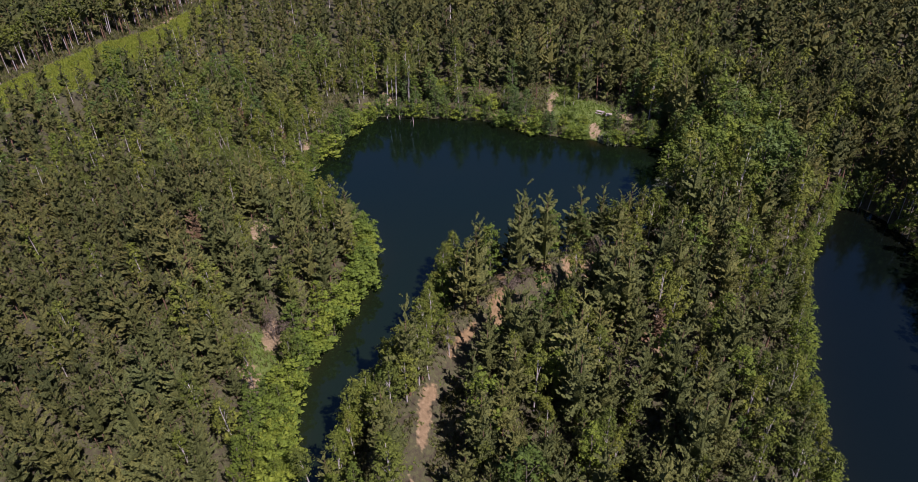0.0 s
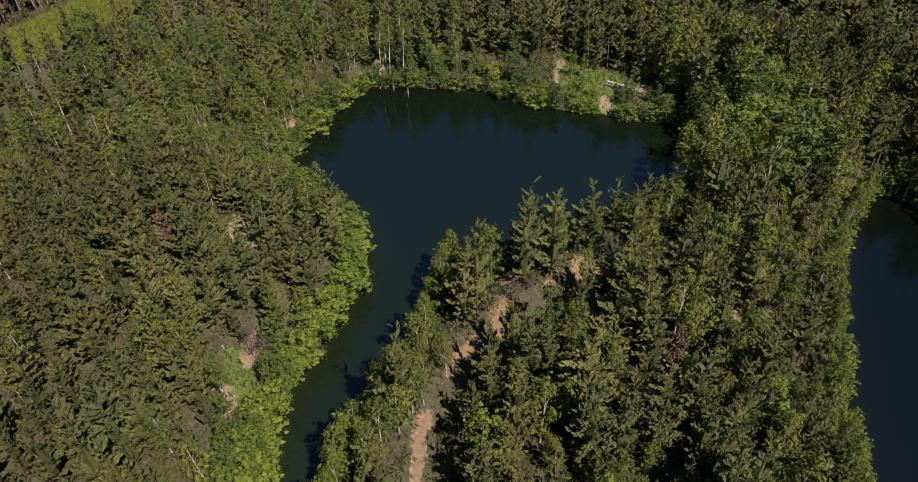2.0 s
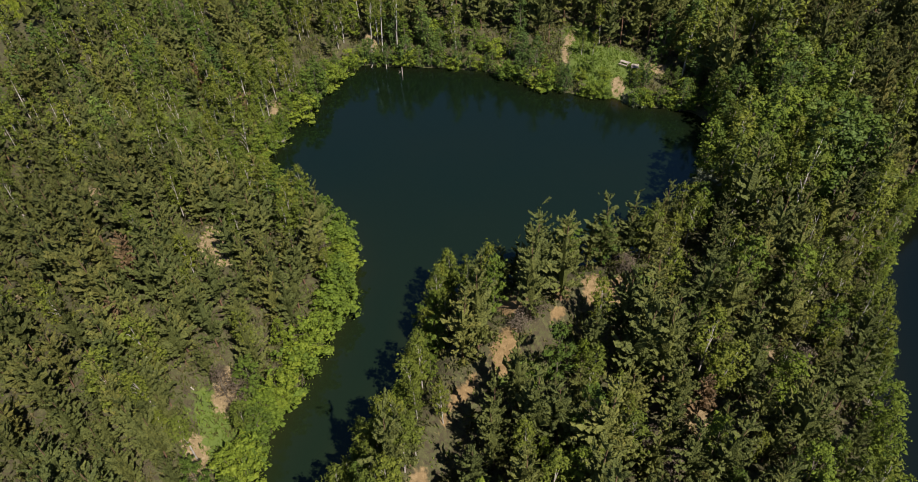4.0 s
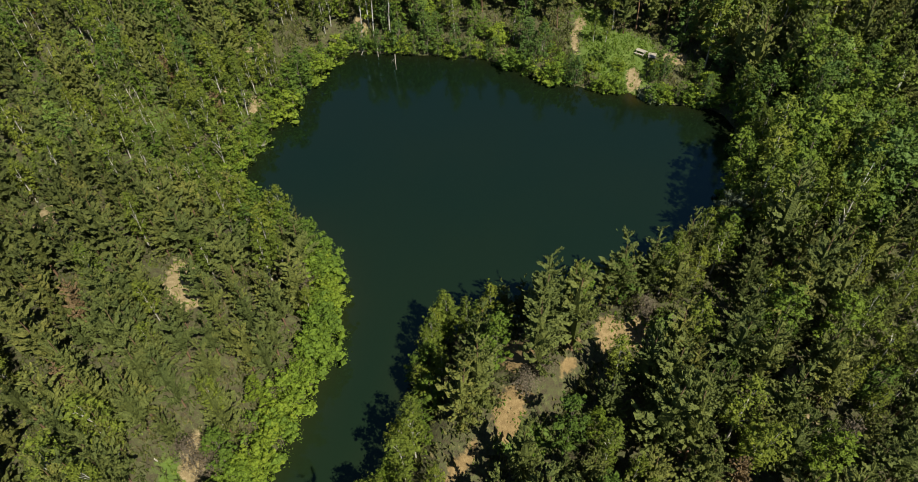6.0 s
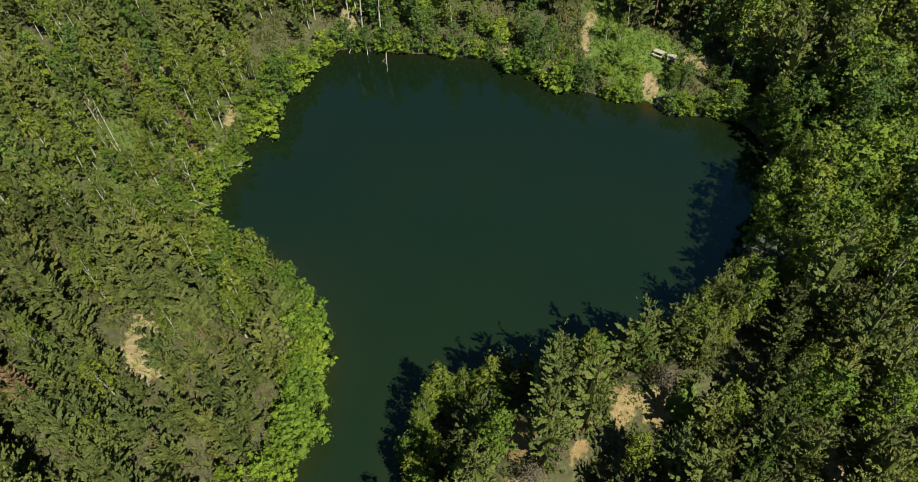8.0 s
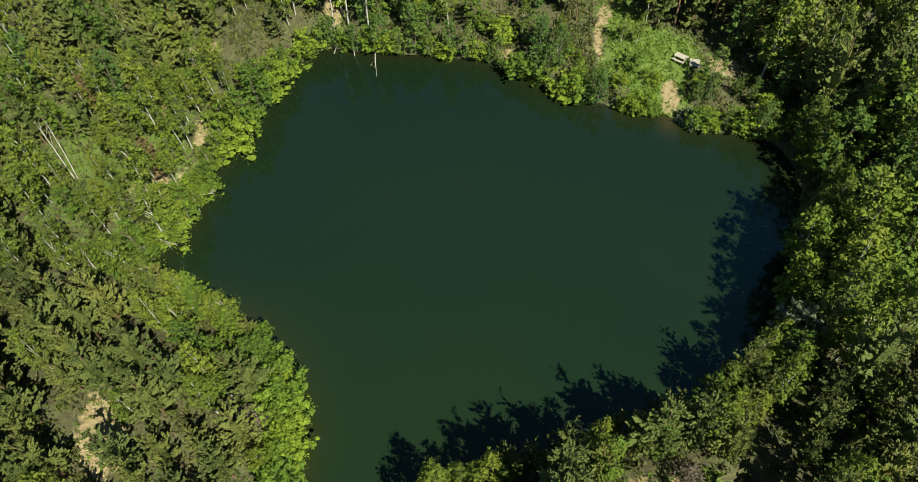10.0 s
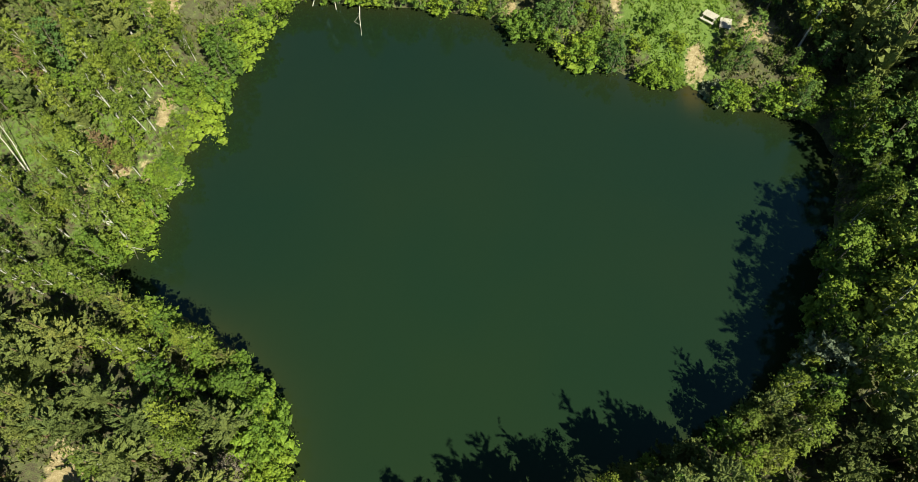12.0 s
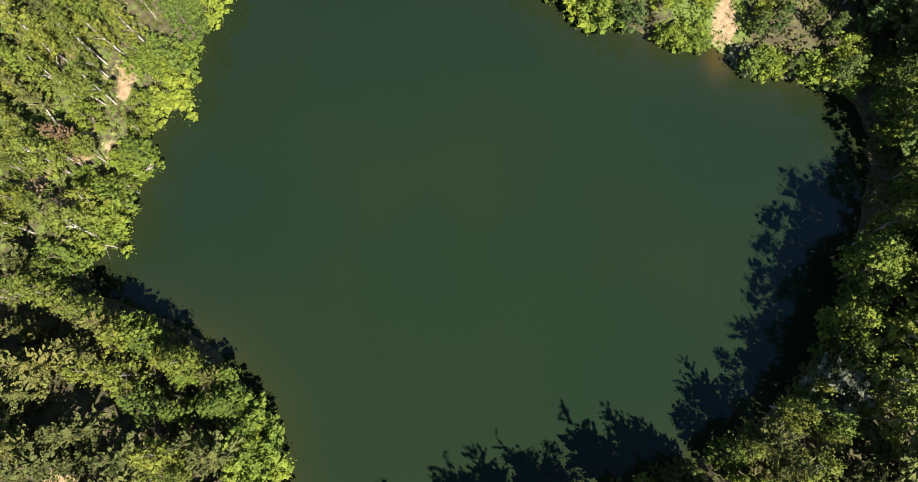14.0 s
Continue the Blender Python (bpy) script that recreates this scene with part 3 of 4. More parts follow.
def rounded(v, f, own=0.66):
    """Turns loose leaf faces outwards and gives each corner a normal between its own face's and the whole crown's."""
    a, b, c = v[f[:, 0]], v[f[:, 1]], v[f[:, 2]]
    n = np.cross(b - a, c - a)
    n /= np.linalg.norm(n, axis=1, keepdims=True) + 1e-9
    mid = (a + b + c) / 3
    low, high = np.percentile(v[:, 2], 8), v[:, 2].max()
    u = np.clip((mid[:, 2] - low) / (high - low), 0, 1)
    r = np.hypot(mid[:, 0], mid[:, 1])[:, None] + 0.05
    out = np.concatenate([mid[:, :2] / r * (1 - 0.55 * u[:, None] ** 2), (0.25 + 0.75 * u)[:, None]], 1)
    out /= np.linalg.norm(out, axis=1, keepdims=True)
    back = ((n * out).sum(1) < 0) & (np.bincount(f.ravel(), minlength=len(v))[f].max(1) == 1)
    f = f.copy()
    f[back] = f[back][:, ::-1]
    n[back] *= -1
    mixed = n * own + out * (1.2 - own)
    total = np.zeros(v.shape)
    for k in range(3):
        np.add.at(total, f[:, k], mixed)
    return f, total / (np.linalg.norm(total, axis=1, keepdims=True) + 1e-9)


def give_normals(me, normals):
    a = me.attributes.new("custom_normal", "FLOAT_VECTOR", "POINT")
    a.data.foreach_set("vector", np.asarray(normals, np.float32).ravel())
    return me


def part(name, me, parent, label=""):
    ob = new(name, me)
    ob.parent = parent
    return tagged(ob, label)


def make_templates(kind, detail):
    """Several shapes of one kind of tree, as arrays; detail 2 is near, 0 far."""
    made = []
    for v in range((5, 6, 8)[detail]):
        rng = np.random.RandomState(hash_of(kind) + v * 31 + detail)
        pick = lambda near, mid, far: (far, mid, near)[detail]
        if kind == "pine":
            made.append((pine(rng, 10.0, 1.55, 0.16, *pick((8, 6, 3, 6, 0.19, 6), (7, 6, 2, 4, 0.23, 0), (6, 6, 0, 1, 0.34, 0)), 1.6, pick(5, 3, 3)), 10.0))
        elif kind == "wide_pine":
            made.append((pine(rng, 10.0, 1.68, 0.08, *pick((8, 6, 6, 5, 0.17, 6), (8, 6, 2, 4, 0.23, 0), (7, 6, 0, 1, 0.34, 0)), 1.55, pick(5, 3, 3)), 10.0))
        elif kind == "tall_pine":
            made.append((pine(rng, 16.0, 2.2, 0.36, *pick((8, 6, 4, 4, 0.25, 6), (8, 6, 2, 3, 0.3, 0), (6, 6, 0, 1, 0.45, 0)), 1.8, pick(5, 3, 3)), 16.0))
        elif kind == "birch":
            made.append((leafy(rng, 10.0, 1.65, 0.28, *pick((800, 0.16, 0.35, 1, 0.9, 24, 2), (150, 0.27, 0.35, 1, 0.9, 14, 2), (60, 0.45, 0.35, 1, 0.9, 10, 1))), 10.0))
        elif kind in ("broadleaf", "alder"):
            made.append((leafy(rng, 10.0, 2.15, 0.14, *pick((850, 0.165, 0.2, 1, 0.75, 32, 3), (150, 0.3, 0.2, 1, 0.75, 16, 2), (70, 0.5, 0.2, 1, 0.75, 11, 1))), 10.0))
        elif kind == "shrub":
            made.append((leafy(rng, 4.0, 1.9, 0.06, *pick((1150, 0.125, 0.0, 3, 0.5, 24, 4), (110, 0.3, 0.0, 3, 0.5, 12, 1), (60, 0.4, 0.0, 3, 0.5, 9, 1))), 4.0))
        elif kind == "edge_birch":
            made.append((leafy(rng, 15.0, 1.7, 0.60, 160, 0.4, 0.3, 1, 0.9, 12, 1), 15.0))
    return made


def hash_of(word):
    return sum(ord(c) * (i + 3) for i, c in enumerate(word))


LEAVES = {"pine": PINE_NEEDLES, "wide_pine": SPREADING_NEEDLES, "tall_pine": PINE_NEEDLES, "birch": BIRCH_LEAVES, "broadleaf": BROAD_LEAVES, "alder": ALDER_LEAVES, "shrub": LIME_LEAVES, "edge_birch": BIRCH_LEAVES}
BARKS = {"pine": PINE_BARK, "wide_pine": PINE_BARK, "tall_pine": PINE_BARK, "birch": BIRCH_BARK, "broadleaf": GREY_BARK, "alder": GREY_BARK, "shrub": GREY_BARK, "edge_birch": BIRCH_BARK}
NAMES = {"pine": "pine_tree", "wide_pine": "spreading_pine_tree", "tall_pine": "tall_pine_tree", "birch": "birch_tree", "broadleaf": "broadleaf_tree", "alder": "alder_tree", "shrub": "shrub", "edge_birch": "woodland_edge_birch"}
LABELS = {"wide_pine": "broad conical pine with dense grey-green branches to the ground", "pine": "young Scots pine with grey-green needles on the forest floor", "tall_pine": "tall Scots pine with bare lower trunk among other pines",
          "birch": "slender birch with white trunk and yellow-green leaves", "broadleaf": "leafy deciduous tree with bright green crown near the shore",
          "alder": "dark green rounded alder beside the lake shore",
          "shrub": "bushy bright green shrub overhanging the lake water",
          "edge_birch": "tall bare-stemmed pale birch at the meadow edge"}

# where the trees stand: x, y, kind, height
plan_rng = np.random.RandomState(11)


def scatter():
    spots = []

    def grid(x0, x1, y0, y1, sx, sy, turn, jitter):
        c, s = np.cos(radians(turn)), np.sin(radians(turn))
        cx, cy, r = (x0 + x1) / 2, (y0 + y1) / 2, np.hypot(x1 - x0, y1 - y0) / 2
        u, v = np.meshgrid(np.arange(-r, r, sx), np.arange(-r, r, sy))
        u, v = u.ravel() + plan_rng.uniform(-jitter, jitter, u.size) * sx, v.ravel() + plan_rng.uniform(-jitter, jitter, v.size) * sy
        x, y = cx + u * c - v * s, cy + u * s + v * c
        keep = (x >= x0) & (x < x1) & (y >= y0) & (y < y1)
        return x[keep], y[keep]

    near_x, near_y = grid(-92, 95, 42, 186, 2.8, 2.8, 12, 0.38)
    rows_x, rows_y = grid(-92, -37, 42, 106, 3.0, 4.2, -36, 0.3)
    west_x, west_y = grid(-92, -15, 42, 186, 3.55, 3.55, 12, 0.4)
    pen_x, pen_y = grid(-20, 60, 42, 112, 4.05, 4.05, -8, 0.4)
    low_x, low_y = grid(-16, 58, 46, 104, 4.05, 4.05, 21, 0.4)
    far_x, far_y = grid(-260, 230, -32, 318, 4.8, 4.8, 20, 0.42)
    planted = lambda x, y: (x < -37) & (y < 106)
    penin = lambda x, y: (x > -17) & (y < 108) & (x < 26 + 0.33 * y)
    west = lambda x, y: (x < -15) & ((y < 122) | (x < -46))
    sel = ~planted(near_x, near_y) & ~penin(near_x, near_y) & ~west(near_x, near_y)
    sel_west = ~planted(west_x, west_y) & west(west_x, west_y)
    sel_pen = penin(pen_x, pen_y)
    inner = lambda x, y: (x > -92) & (x < 95) & (y > 42) & (y < 186)
    sel_far = ~inner(far_x, far_y) & (np.abs(far_x + 10) < np.maximum(48 + 0.575 * far_y, 80))
    x = np.concatenate([rows_x, west_x[sel_west], near_x[sel], pen_x[sel_pen], far_x[sel_far]])
    wide = np.abs(x + 8) < np.maximum(58 + 0.62 * np.concatenate([rows_y, west_y[sel_west], near_y[sel], pen_y[sel_pen], far_y[sel_far]]), 80)
    y = np.concatenate([rows_y, west_y[sel_west], near_y[sel], pen_y[sel_pen], far_y[sel_far]])
    d_lake, d_east = edge_distance(x, y, LAKE), edge_distance(x, y, EAST_LAKE)
    d = np.minimum(d_lake, d_east)
    free = wide & (d > 2.4) & (edge_distance(x, y, MEADOW) > 0) & (patches(x, y, SAND, 1.15) < 0.5) & (patches(x, y, GRASS, 1.05) < 0.5) & (patches(x, y, GAPS) < 0.45) & ((from_bank(x, y) < -1.6) | (from_bank(x, y) > 4.0))
    for px, py, dl, de in zip(x[free], y[free], d_lake[free], d_east[free]):
        roll, grow = plan_rng.uniform(), plan_rng.normal(1, 0.18)
        if 29.2 < px < 33 and py > 142 and dl < 7:
            continue
        if px < -24 and 106 < py < 126 and dl < 3.6 and py < 124 + 0.1 * (px + 38):
            continue
        patch = waves(np.array(px), np.array(py), 26, 8)
        kind, h = "pine", 9.5
        if ((py > 142 and px > -24) or (px > 36 and py > 100)) and abs(px) < 95 and py < 186 and plan_rng.uniform() < (0.5 if dl > 6 and py > 147 and 18 < px < 62 else 0.42 if dl > 7 and py > 152 else 0.15):
            continue
        if px < -30 and py < 106 and plan_rng.uniform() < 0.06:
            continue
        if py > 330 or abs(px) > 100 or py > 186:
            kind, h = ("birch", 12) if roll < 0.10 + 0.1 * patch else ("tall_pine", 15)
            if px < -25 and py < 320 and px > np.interp(py, [160, 182, 195, 218, 227, 240, 262, 320], [-142, -133, -127, -120, -110, -105, -102, -92]):
                kind, h = ("birch", 9) if roll < 0.2 + 0.2 * patch else ("pine", 9.5)
        elif dl < (4.5 if py < 86 else 3.0) and px < -10 and py < 110:
            kind, h = ("broadleaf", 5.5 + dl * 0.3) if roll < 0.85 else ("birch", 8)
        elif px < -10 and py < 118:
            kind, h = ("birch", 10) if roll < (0.06 + 0.04 * patch if px < -37 else 0.16 + 0.1 * patch) else ("broadleaf", 8) if px > -37 and roll > 0.95 else ("wide_pine", 9.6) if px > -44 else ("pine", 9.8)
            if dl < 8 and roll < 0.3:
                kind, h = "birch", 9.5
        elif px < -15 and dl < 7 and py < 128:
            kind, h = ("birch", 9.0) if roll < 0.45 else ("wide_pine", 9.5)
        elif px < -24 and py >= 118:
            if dl < 16 and plan_rng.uniform() < 0.42:
                continue
            if dl < 4:
                kind, h = ("shrub", 3.0) if roll < 0.4 else ("broadleaf", 6.5) if roll < 0.7 else ("birch", 8)
            else:
                kind, h = ("wide_pine" if px > -72 else "pine", 10) if dl > 17 and roll > 0.52 else ("broadleaf" if roll > 0.44 else "alder", 9.5) if dl > 17 and roll > 0.38 else ("birch", 9.5) if roll < 0.62 else ("broadleaf", 8.5) if roll < 0.74 else ("wide_pine", 9.5)
        elif py > 142 and dl < 6 and 15 < px < 42:
            kind, h = ("shrub", 2.2) if px < 29 else ("alder", 4.6)
        elif py > 142 and dl < 7 and px < 46:
            kind, h = ("shrub", 4.0) if roll < 0.12 else ("alder", 8.0) if roll < 0.62 else ("broadleaf", 7.5) if roll < 0.75 else ("birch", 9.5)
        elif py > 142 and px < 40:
            kind, h = ("birch", 12) if roll < 0.12 else ("alder", 9) if roll < 0.26 and dl < 14 else ("wide_pine", 12.5) if dl < 30 and roll < 0.85 else ("tall_pine", 13.5)
        elif 36 < px < 60 and py > 139 and roll < 0.6:
            kind, h = "wide_pine", 13.5
        elif px > 36 and py > 104 and dl < 19:
            kind, h = ("broadleaf" if roll < 0.58 else "alder" if roll < 0.72 else "birch", (12.0 + 0.15 * dl) * (1 - 0.22 * smooth(124, 132, py) * smooth(8, 4, dl)))
        elif px > 36 and py > 100:
            kind, h = ("wide_pine" if px < 62 and roll < 0.45 else "tall_pine", 14) if roll < 0.72 else ("birch", 12.5)
        elif px < 6 and dl < 6 and py < 97:
            kind, h = ("birch", 8.8) if roll < 0.75 else ("broadleaf", 6)
        elif de < 9 and py < 110:
            kind, h = ("birch", 9.5) if roll < 0.4 else ("broadleaf", 8.5) if roll < 0.62 else ("wide_pine", 9.5)
        else:
            kind, h = ("birch", 9.5) if roll < 0.13 else ("broadleaf", 9.5) if roll < 0.25 else ("wide_pine", 11.6)
        if py < 42:
            kind, h = ("wide_pine", 13.5) if kind in ("pine", "wide_pine") else (kind, h * 1.35)
        spots.append((px, py, kind, h * min(max(grow, 0.72), 1.28)))
    for px, py in zip(low_x, low_y):
        away = min(edge_distance(px, py, LAKE), edge_distance(px, py, EAST_LAKE))
        if penin(px, py) and away > 5 and max(patches(px, py, SAND, 1.3), patches(px, py, GAPS, 1.2)) < 0.4 and abs(from_bank(px, py)) > 5.5:
            roll = plan_rng.uniform()
            spots.append((px, py, "wide_pine" if roll < 0.6 else "birch" if roll < 0.85 else "broadleaf", plan_rng.uniform(5.0, 8.0)))
    return spots


def along(ring, step):
    """Places every few metres on a shore line, with the way to the land."""
    for (ax, ay), (bx, by) in zip(ring, ring[1:] + ring[:1]):
        n = max(1, round(np.hypot(bx - ax, by - ay) / step))
        for k in range(n):
            q = (k + plan_rng.uniform(0, 0.7)) / n
            x, y = ax + q * (bx - ax), ay + q * (by - ay)
            nx, ny = -(by - ay), bx - ax
            size = np.hypot(nx, ny) + 1e-9
            yield x, y, nx / size, ny / size


def fringe():
    """The plants that lean over the water's edge."""
    spots = []
    for ring in (LAKE, EAST_LAKE):
        for x, y, nx, ny in along(ring, 1.7):
            if y < 44:
                continue
            off = plan_rng.uniform(-0.3, 0.7) if y < 142 else plan_rng.uniform(-0.4, 0.5)
            headland = ring is LAKE and x < -15 and 108 < y < 125 and ny < -0.25
            if x < -24 and y > 118 and not headland:
                off = plan_rng.uniform(-1.4, 0.0) + 0.7 * smooth(133, 128, y)
                if plan_rng.uniform() < 0.1:
                    continue
            elif ring is LAKE and x > 37 and 126 < y < 142:
                off += 2.4
            elif headland:
                off += 1.0 + 0.8 * smooth(-20, -28, x)
            elif -24 < x < 14 and y < 122 and nx * 0.4 + ny * -0.9 > 0.3:
                off += 1.0
            elif x < -14 and y < 111 and nx < 0 and ring is LAKE:
                off += 0.3 + 0.6 * smooth(90, 96, y)
            x, y = x + nx * off, y + ny * off
            if patches(np.array(x), np.array(y), SAND, 1.0) > 0.6 or (y > 142 and (29.2 < x < 32.6 or 21.6 < x < 22.6)) or shore_distance(x, y) < -1.5:
                continue
            roll, grow = plan_rng.uniform(), plan_rng.uniform(0.8, 1.2)
            if ring is EAST_LAKE:
                kind, h = ("birch", 8) if roll < 0.4 else ("broadleaf", 7) if roll < 0.8 else ("shrub", 3.5)
            elif x < -14 and y < 111 and nx < 0:
                kind, h = ("shrub", 5.2) if roll < 0.8 else ("broadleaf", 6.5)
            elif headland or (x < -15 and y < 122):
                kind, h = ("birch", 9.5) if roll < 0.4 else ("broadleaf", 7.5) if roll < 0.7 else ("wide_pine", 9.0)
            elif x < -24:
                kind, h = ("shrub", 3.8) if roll < 0.35 else ("broadleaf", 7.0) if roll < 0.85 else ("birch", 7.5)
                grow *= plan_rng.uniform(0.75, 1.4)
            elif y > 142 and 22 < x < 40:
                kind, h = ("alder", 2.8 if x < 29 else 4.4) if roll < 0.5 else ("shrub", 3.0 if x < 29 else 4.0)
            elif y > 142:
                kind, h = ("alder", 7.0 if x > 8 else 5.2) if roll < 0.42 else ("shrub", 4.6 if 12 < x < 29 else 3.8) if roll < 0.78 or 20 < x < 40 else ("alder", 7.0) if roll < 0.92 else ("birch", 8)
            elif x > 37:
                x, y = x - 0.5 * nx, y - 0.5 * ny
                tall = 10.8 - 3.0 * smooth(124, 132, y)
                kind, h = ("broadleaf", tall) if roll < 0.6 else ("alder", tall) if roll < 0.78 else ("shrub", 4) if roll < 0.84 else ("birch", tall)
            elif x > 3:
                kind, h = ("wide_pine", 9.5) if roll < 0.5 else ("birch", 9) if roll < 0.7 else ("broadleaf", 6)
            else:
                kind, h = ("birch", 8.0) if roll < 0.6 else ("broadleaf", 5.5)
            spots.append((x, y, kind, h * grow))
            if ring is LAKE and 12 < x < 40 and y < 114:
                deep = plan_rng.uniform(2.2, 3.8)
                spots.append((x + nx * deep, y + ny * deep, "wide_pine" if roll < 0.5 else "birch" if roll < 0.8 else "broadleaf", plan_rng.uniform(7.5, 10)))
    for k in range(26):
        x, y = plan_rng.uniform(-39.5, -33.5), 52 + 1.75 * k
        if patches(np.array(x), np.array(y), SAND, 1.3) < 0.4:
            spots.append((x, y, "wide_pine" if k % 5 else "birch", plan_rng.uniform(6.5, 10)))
    for x, y in ((-9.2, 68), (-8.4, 71.2), (-8.6, 62.5), (-10.2, 64.6), (-6.6, 75), (-11.4, 66.8), (-8.0, 65.4), (-10.5, 60.2), (-3.2, 72.2), (-11.8, 57.0)):
        spots.append((x, y, "birch", plan_rng.uniform(7.5, 9.5)))
    spots += [(25.6, 155.6, "shrub", 3.2), (28.6, 153.2, "shrub", 2.4), (24.6, 160.5, "birch", 5.5), (26.8, 159.8, "birch", 6.0), (34.6, 151.5, "shrub", 2.6)]
    for x, y, nx, ny in along(MEADOW[:8], 2.6):
        if nx < 0.1 and y > 168:
            off = plan_rng.uniform(0.5, 4)
            spots.append((x + nx * off, y + ny * off, "edge_birch", plan_rng.uniform(12, 16)))
    return spots


SINGLE = {"pine": 300, "wide_pine": 300, "tall_pine": 120, "birch": 290, "broadleaf": 290, "alder": 120, "shrub": 200, "edge_birch": 60}


def nearness(px, py):
    """How far off a tree stands at its closest, over ground, while it is in view."""
    return np.hypot(px, np.interp(py, [40, 53, 62, 75, 91, 98, 110, 140, 170, 186, 230, 320], [70, 53, 41, 32, 23, 10, 0, 30, 60, 85, 140, 240]))


def plant(spots):
    by_kind = {}
    for s in spots:
        by_kind.setdefault(s[2], []).append(s)
    for kind, list_ in by_kind.items():
        list_.sort(key=lambda s: nearness(s[0], s[1]))
        near = make_templates(kind, 1 if kind == "pine" else 2)
        lods = {1: make_templates(kind, 1), 0: make_templates(kind, 0)}
        rng = np.random.RandomState(hash_of(kind))
        models = []
        for (wood, green, dry), tall in near:
            bark = mesh_from("trunk", *wood, [BARKS[kind]], None, True)
            v, f = green
            fm = np.zeros(len(f), int)
            if dry is not None:
                fm = np.concatenate([fm, np.ones(len(dry[1]), int)])
                v, f = joined([green, dry])
            f, nor = rounded(v, f, 0.42 if "pine" in kind else 0.52)
            models.append((bark, give_normals(mesh_from("crown", v, f, [LEAVES[kind], DRY_TWIGS], fm), nor), tall))
        parents = []
        for n, (px, py, _, h) in enumerate(list_[:SINGLE[kind]]):
            bark, crown, tall = models[n % len(models)]
            m = Matrix.LocRotScale((px, py, float(height(px, py)) - 0.05), Euler((rng.normal(0, 0.03), rng.normal(0, 0.03), rng.uniform(0, 6.28))), (h / tall * rng.uniform(0.85, 1.2),) * 2 + (h / tall,))
            if n < len(models):
                root = tagged(new(NAMES[kind]), LABELS[kind], "shrub" if kind == "shrub" else "tree", NAMES[kind] + "s")
                part("trunk", bark, root)
                part("crown", crown, root)
                parents.append(root)
                root.matrix_basis = m
            else:
                copy = copy_thing(parents[n % len(models)], pose(0, 0, 0))
                copy.matrix_basis = m
        rest = list_[SINGLE[kind]:]
        groups = {1: [], 0: []}
        for s in rest:
            away = nearness(s[0], s[1])
            groups[1 if away < 98 else 0].append(s)
        for detail, items in groups.items():
            if not items:
                continue
            verts, faces, mats, tints, normals, at = [], [], [], [], [], 0
            templates = lods[detail]
            shade = [[None if p is None else rounded(*p, 0.42 if "pine" in kind else 0.52) for p in pieces] for pieces, tall in templates]
            for px, py, _, h in items:
                which = rng.randint(len(templates))
                (wood, green, dry), tall = templates[which]
                k, w = h / tall, rng.uniform(0, 6.28)
                wide = k * rng.uniform(0.85, 1.2)
                turn = np.array([[np.cos(w) * wide, -np.sin(w) * wide, 0], [np.sin(w) * wide, np.cos(w) * wide, 0], [0, 0, k]]).T
                base = np.array([px, py, float(height(px, py)) - 0.05])
                tint = rng.uniform()
                for slot, piece in enumerate((wood, green, dry)):
                    if piece is None:
                        continue
                    verts.append(piece[0] @ turn + base)
                    turned, nor = shade[which][slot]
                    nor = nor @ turn * (1, 1, wide / k)
                    normals.append(nor / np.linalg.norm(nor, axis=1, keepdims=True))
                    faces.append(turned + at)
                    mats.append(np.full(len(piece[1]), slot))
                    tints.append(np.full(len(piece[0]), tint))
                    at += len(piece[0])
            me = mesh_from(NAMES[kind] + "_woods", np.concatenate(verts), np.concatenate(faces), [BARKS[kind], LEAVES[kind], DRY_TWIGS], np.concatenate(mats), False, [("tint", np.concatenate(tints))])
            give_normals(me, np.concatenate(normals))
            tagged(new(NAMES[kind] + "_woods", me), "dense stand of " + NAMES[kind].replace("_", " ") + "s around the lake", "forest", kind="stuff")


def fill_gaps(spots):
    """Young trees wherever the ground between the others would lie open."""
    taken = np.array([(x, y) for x, y, _, _ in spots])
    tries = np.stack([plan_rng.uniform(-66, 62, 2600), plan_rng.uniform(48, 136, 2600)], 1)
    open_ground = (shore_distance(tries[:, 0], tries[:, 1]) > 3) & (patches(tries[:, 0], tries[:, 1], SAND, 2.2) < 0.35) & (patches(tries[:, 0], tries[:, 1], GRASS, 1.1) < 0.4) & (patches(tries[:, 0], tries[:, 1], GAPS, 1.1) < 0.4) & (np.abs(from_bank(tries[:, 0], tries[:, 1])) > 5)
    for x, y in tries[open_ground]:
        if np.hypot(taken[:, 0] - x, taken[:, 1] - y).min() > (2.9 if x > -40 else 3.4):
            taken = np.append(taken, [(x, y)], 0)
            roll = plan_rng.uniform()
            spots.append((x, y, "wide_pine" if roll < 0.65 else "birch" if roll < 0.9 else "broadleaf", plan_rng.uniform(4.5, 7.5)))
    return spots


plant(fill_gaps(scatter() + fringe()))


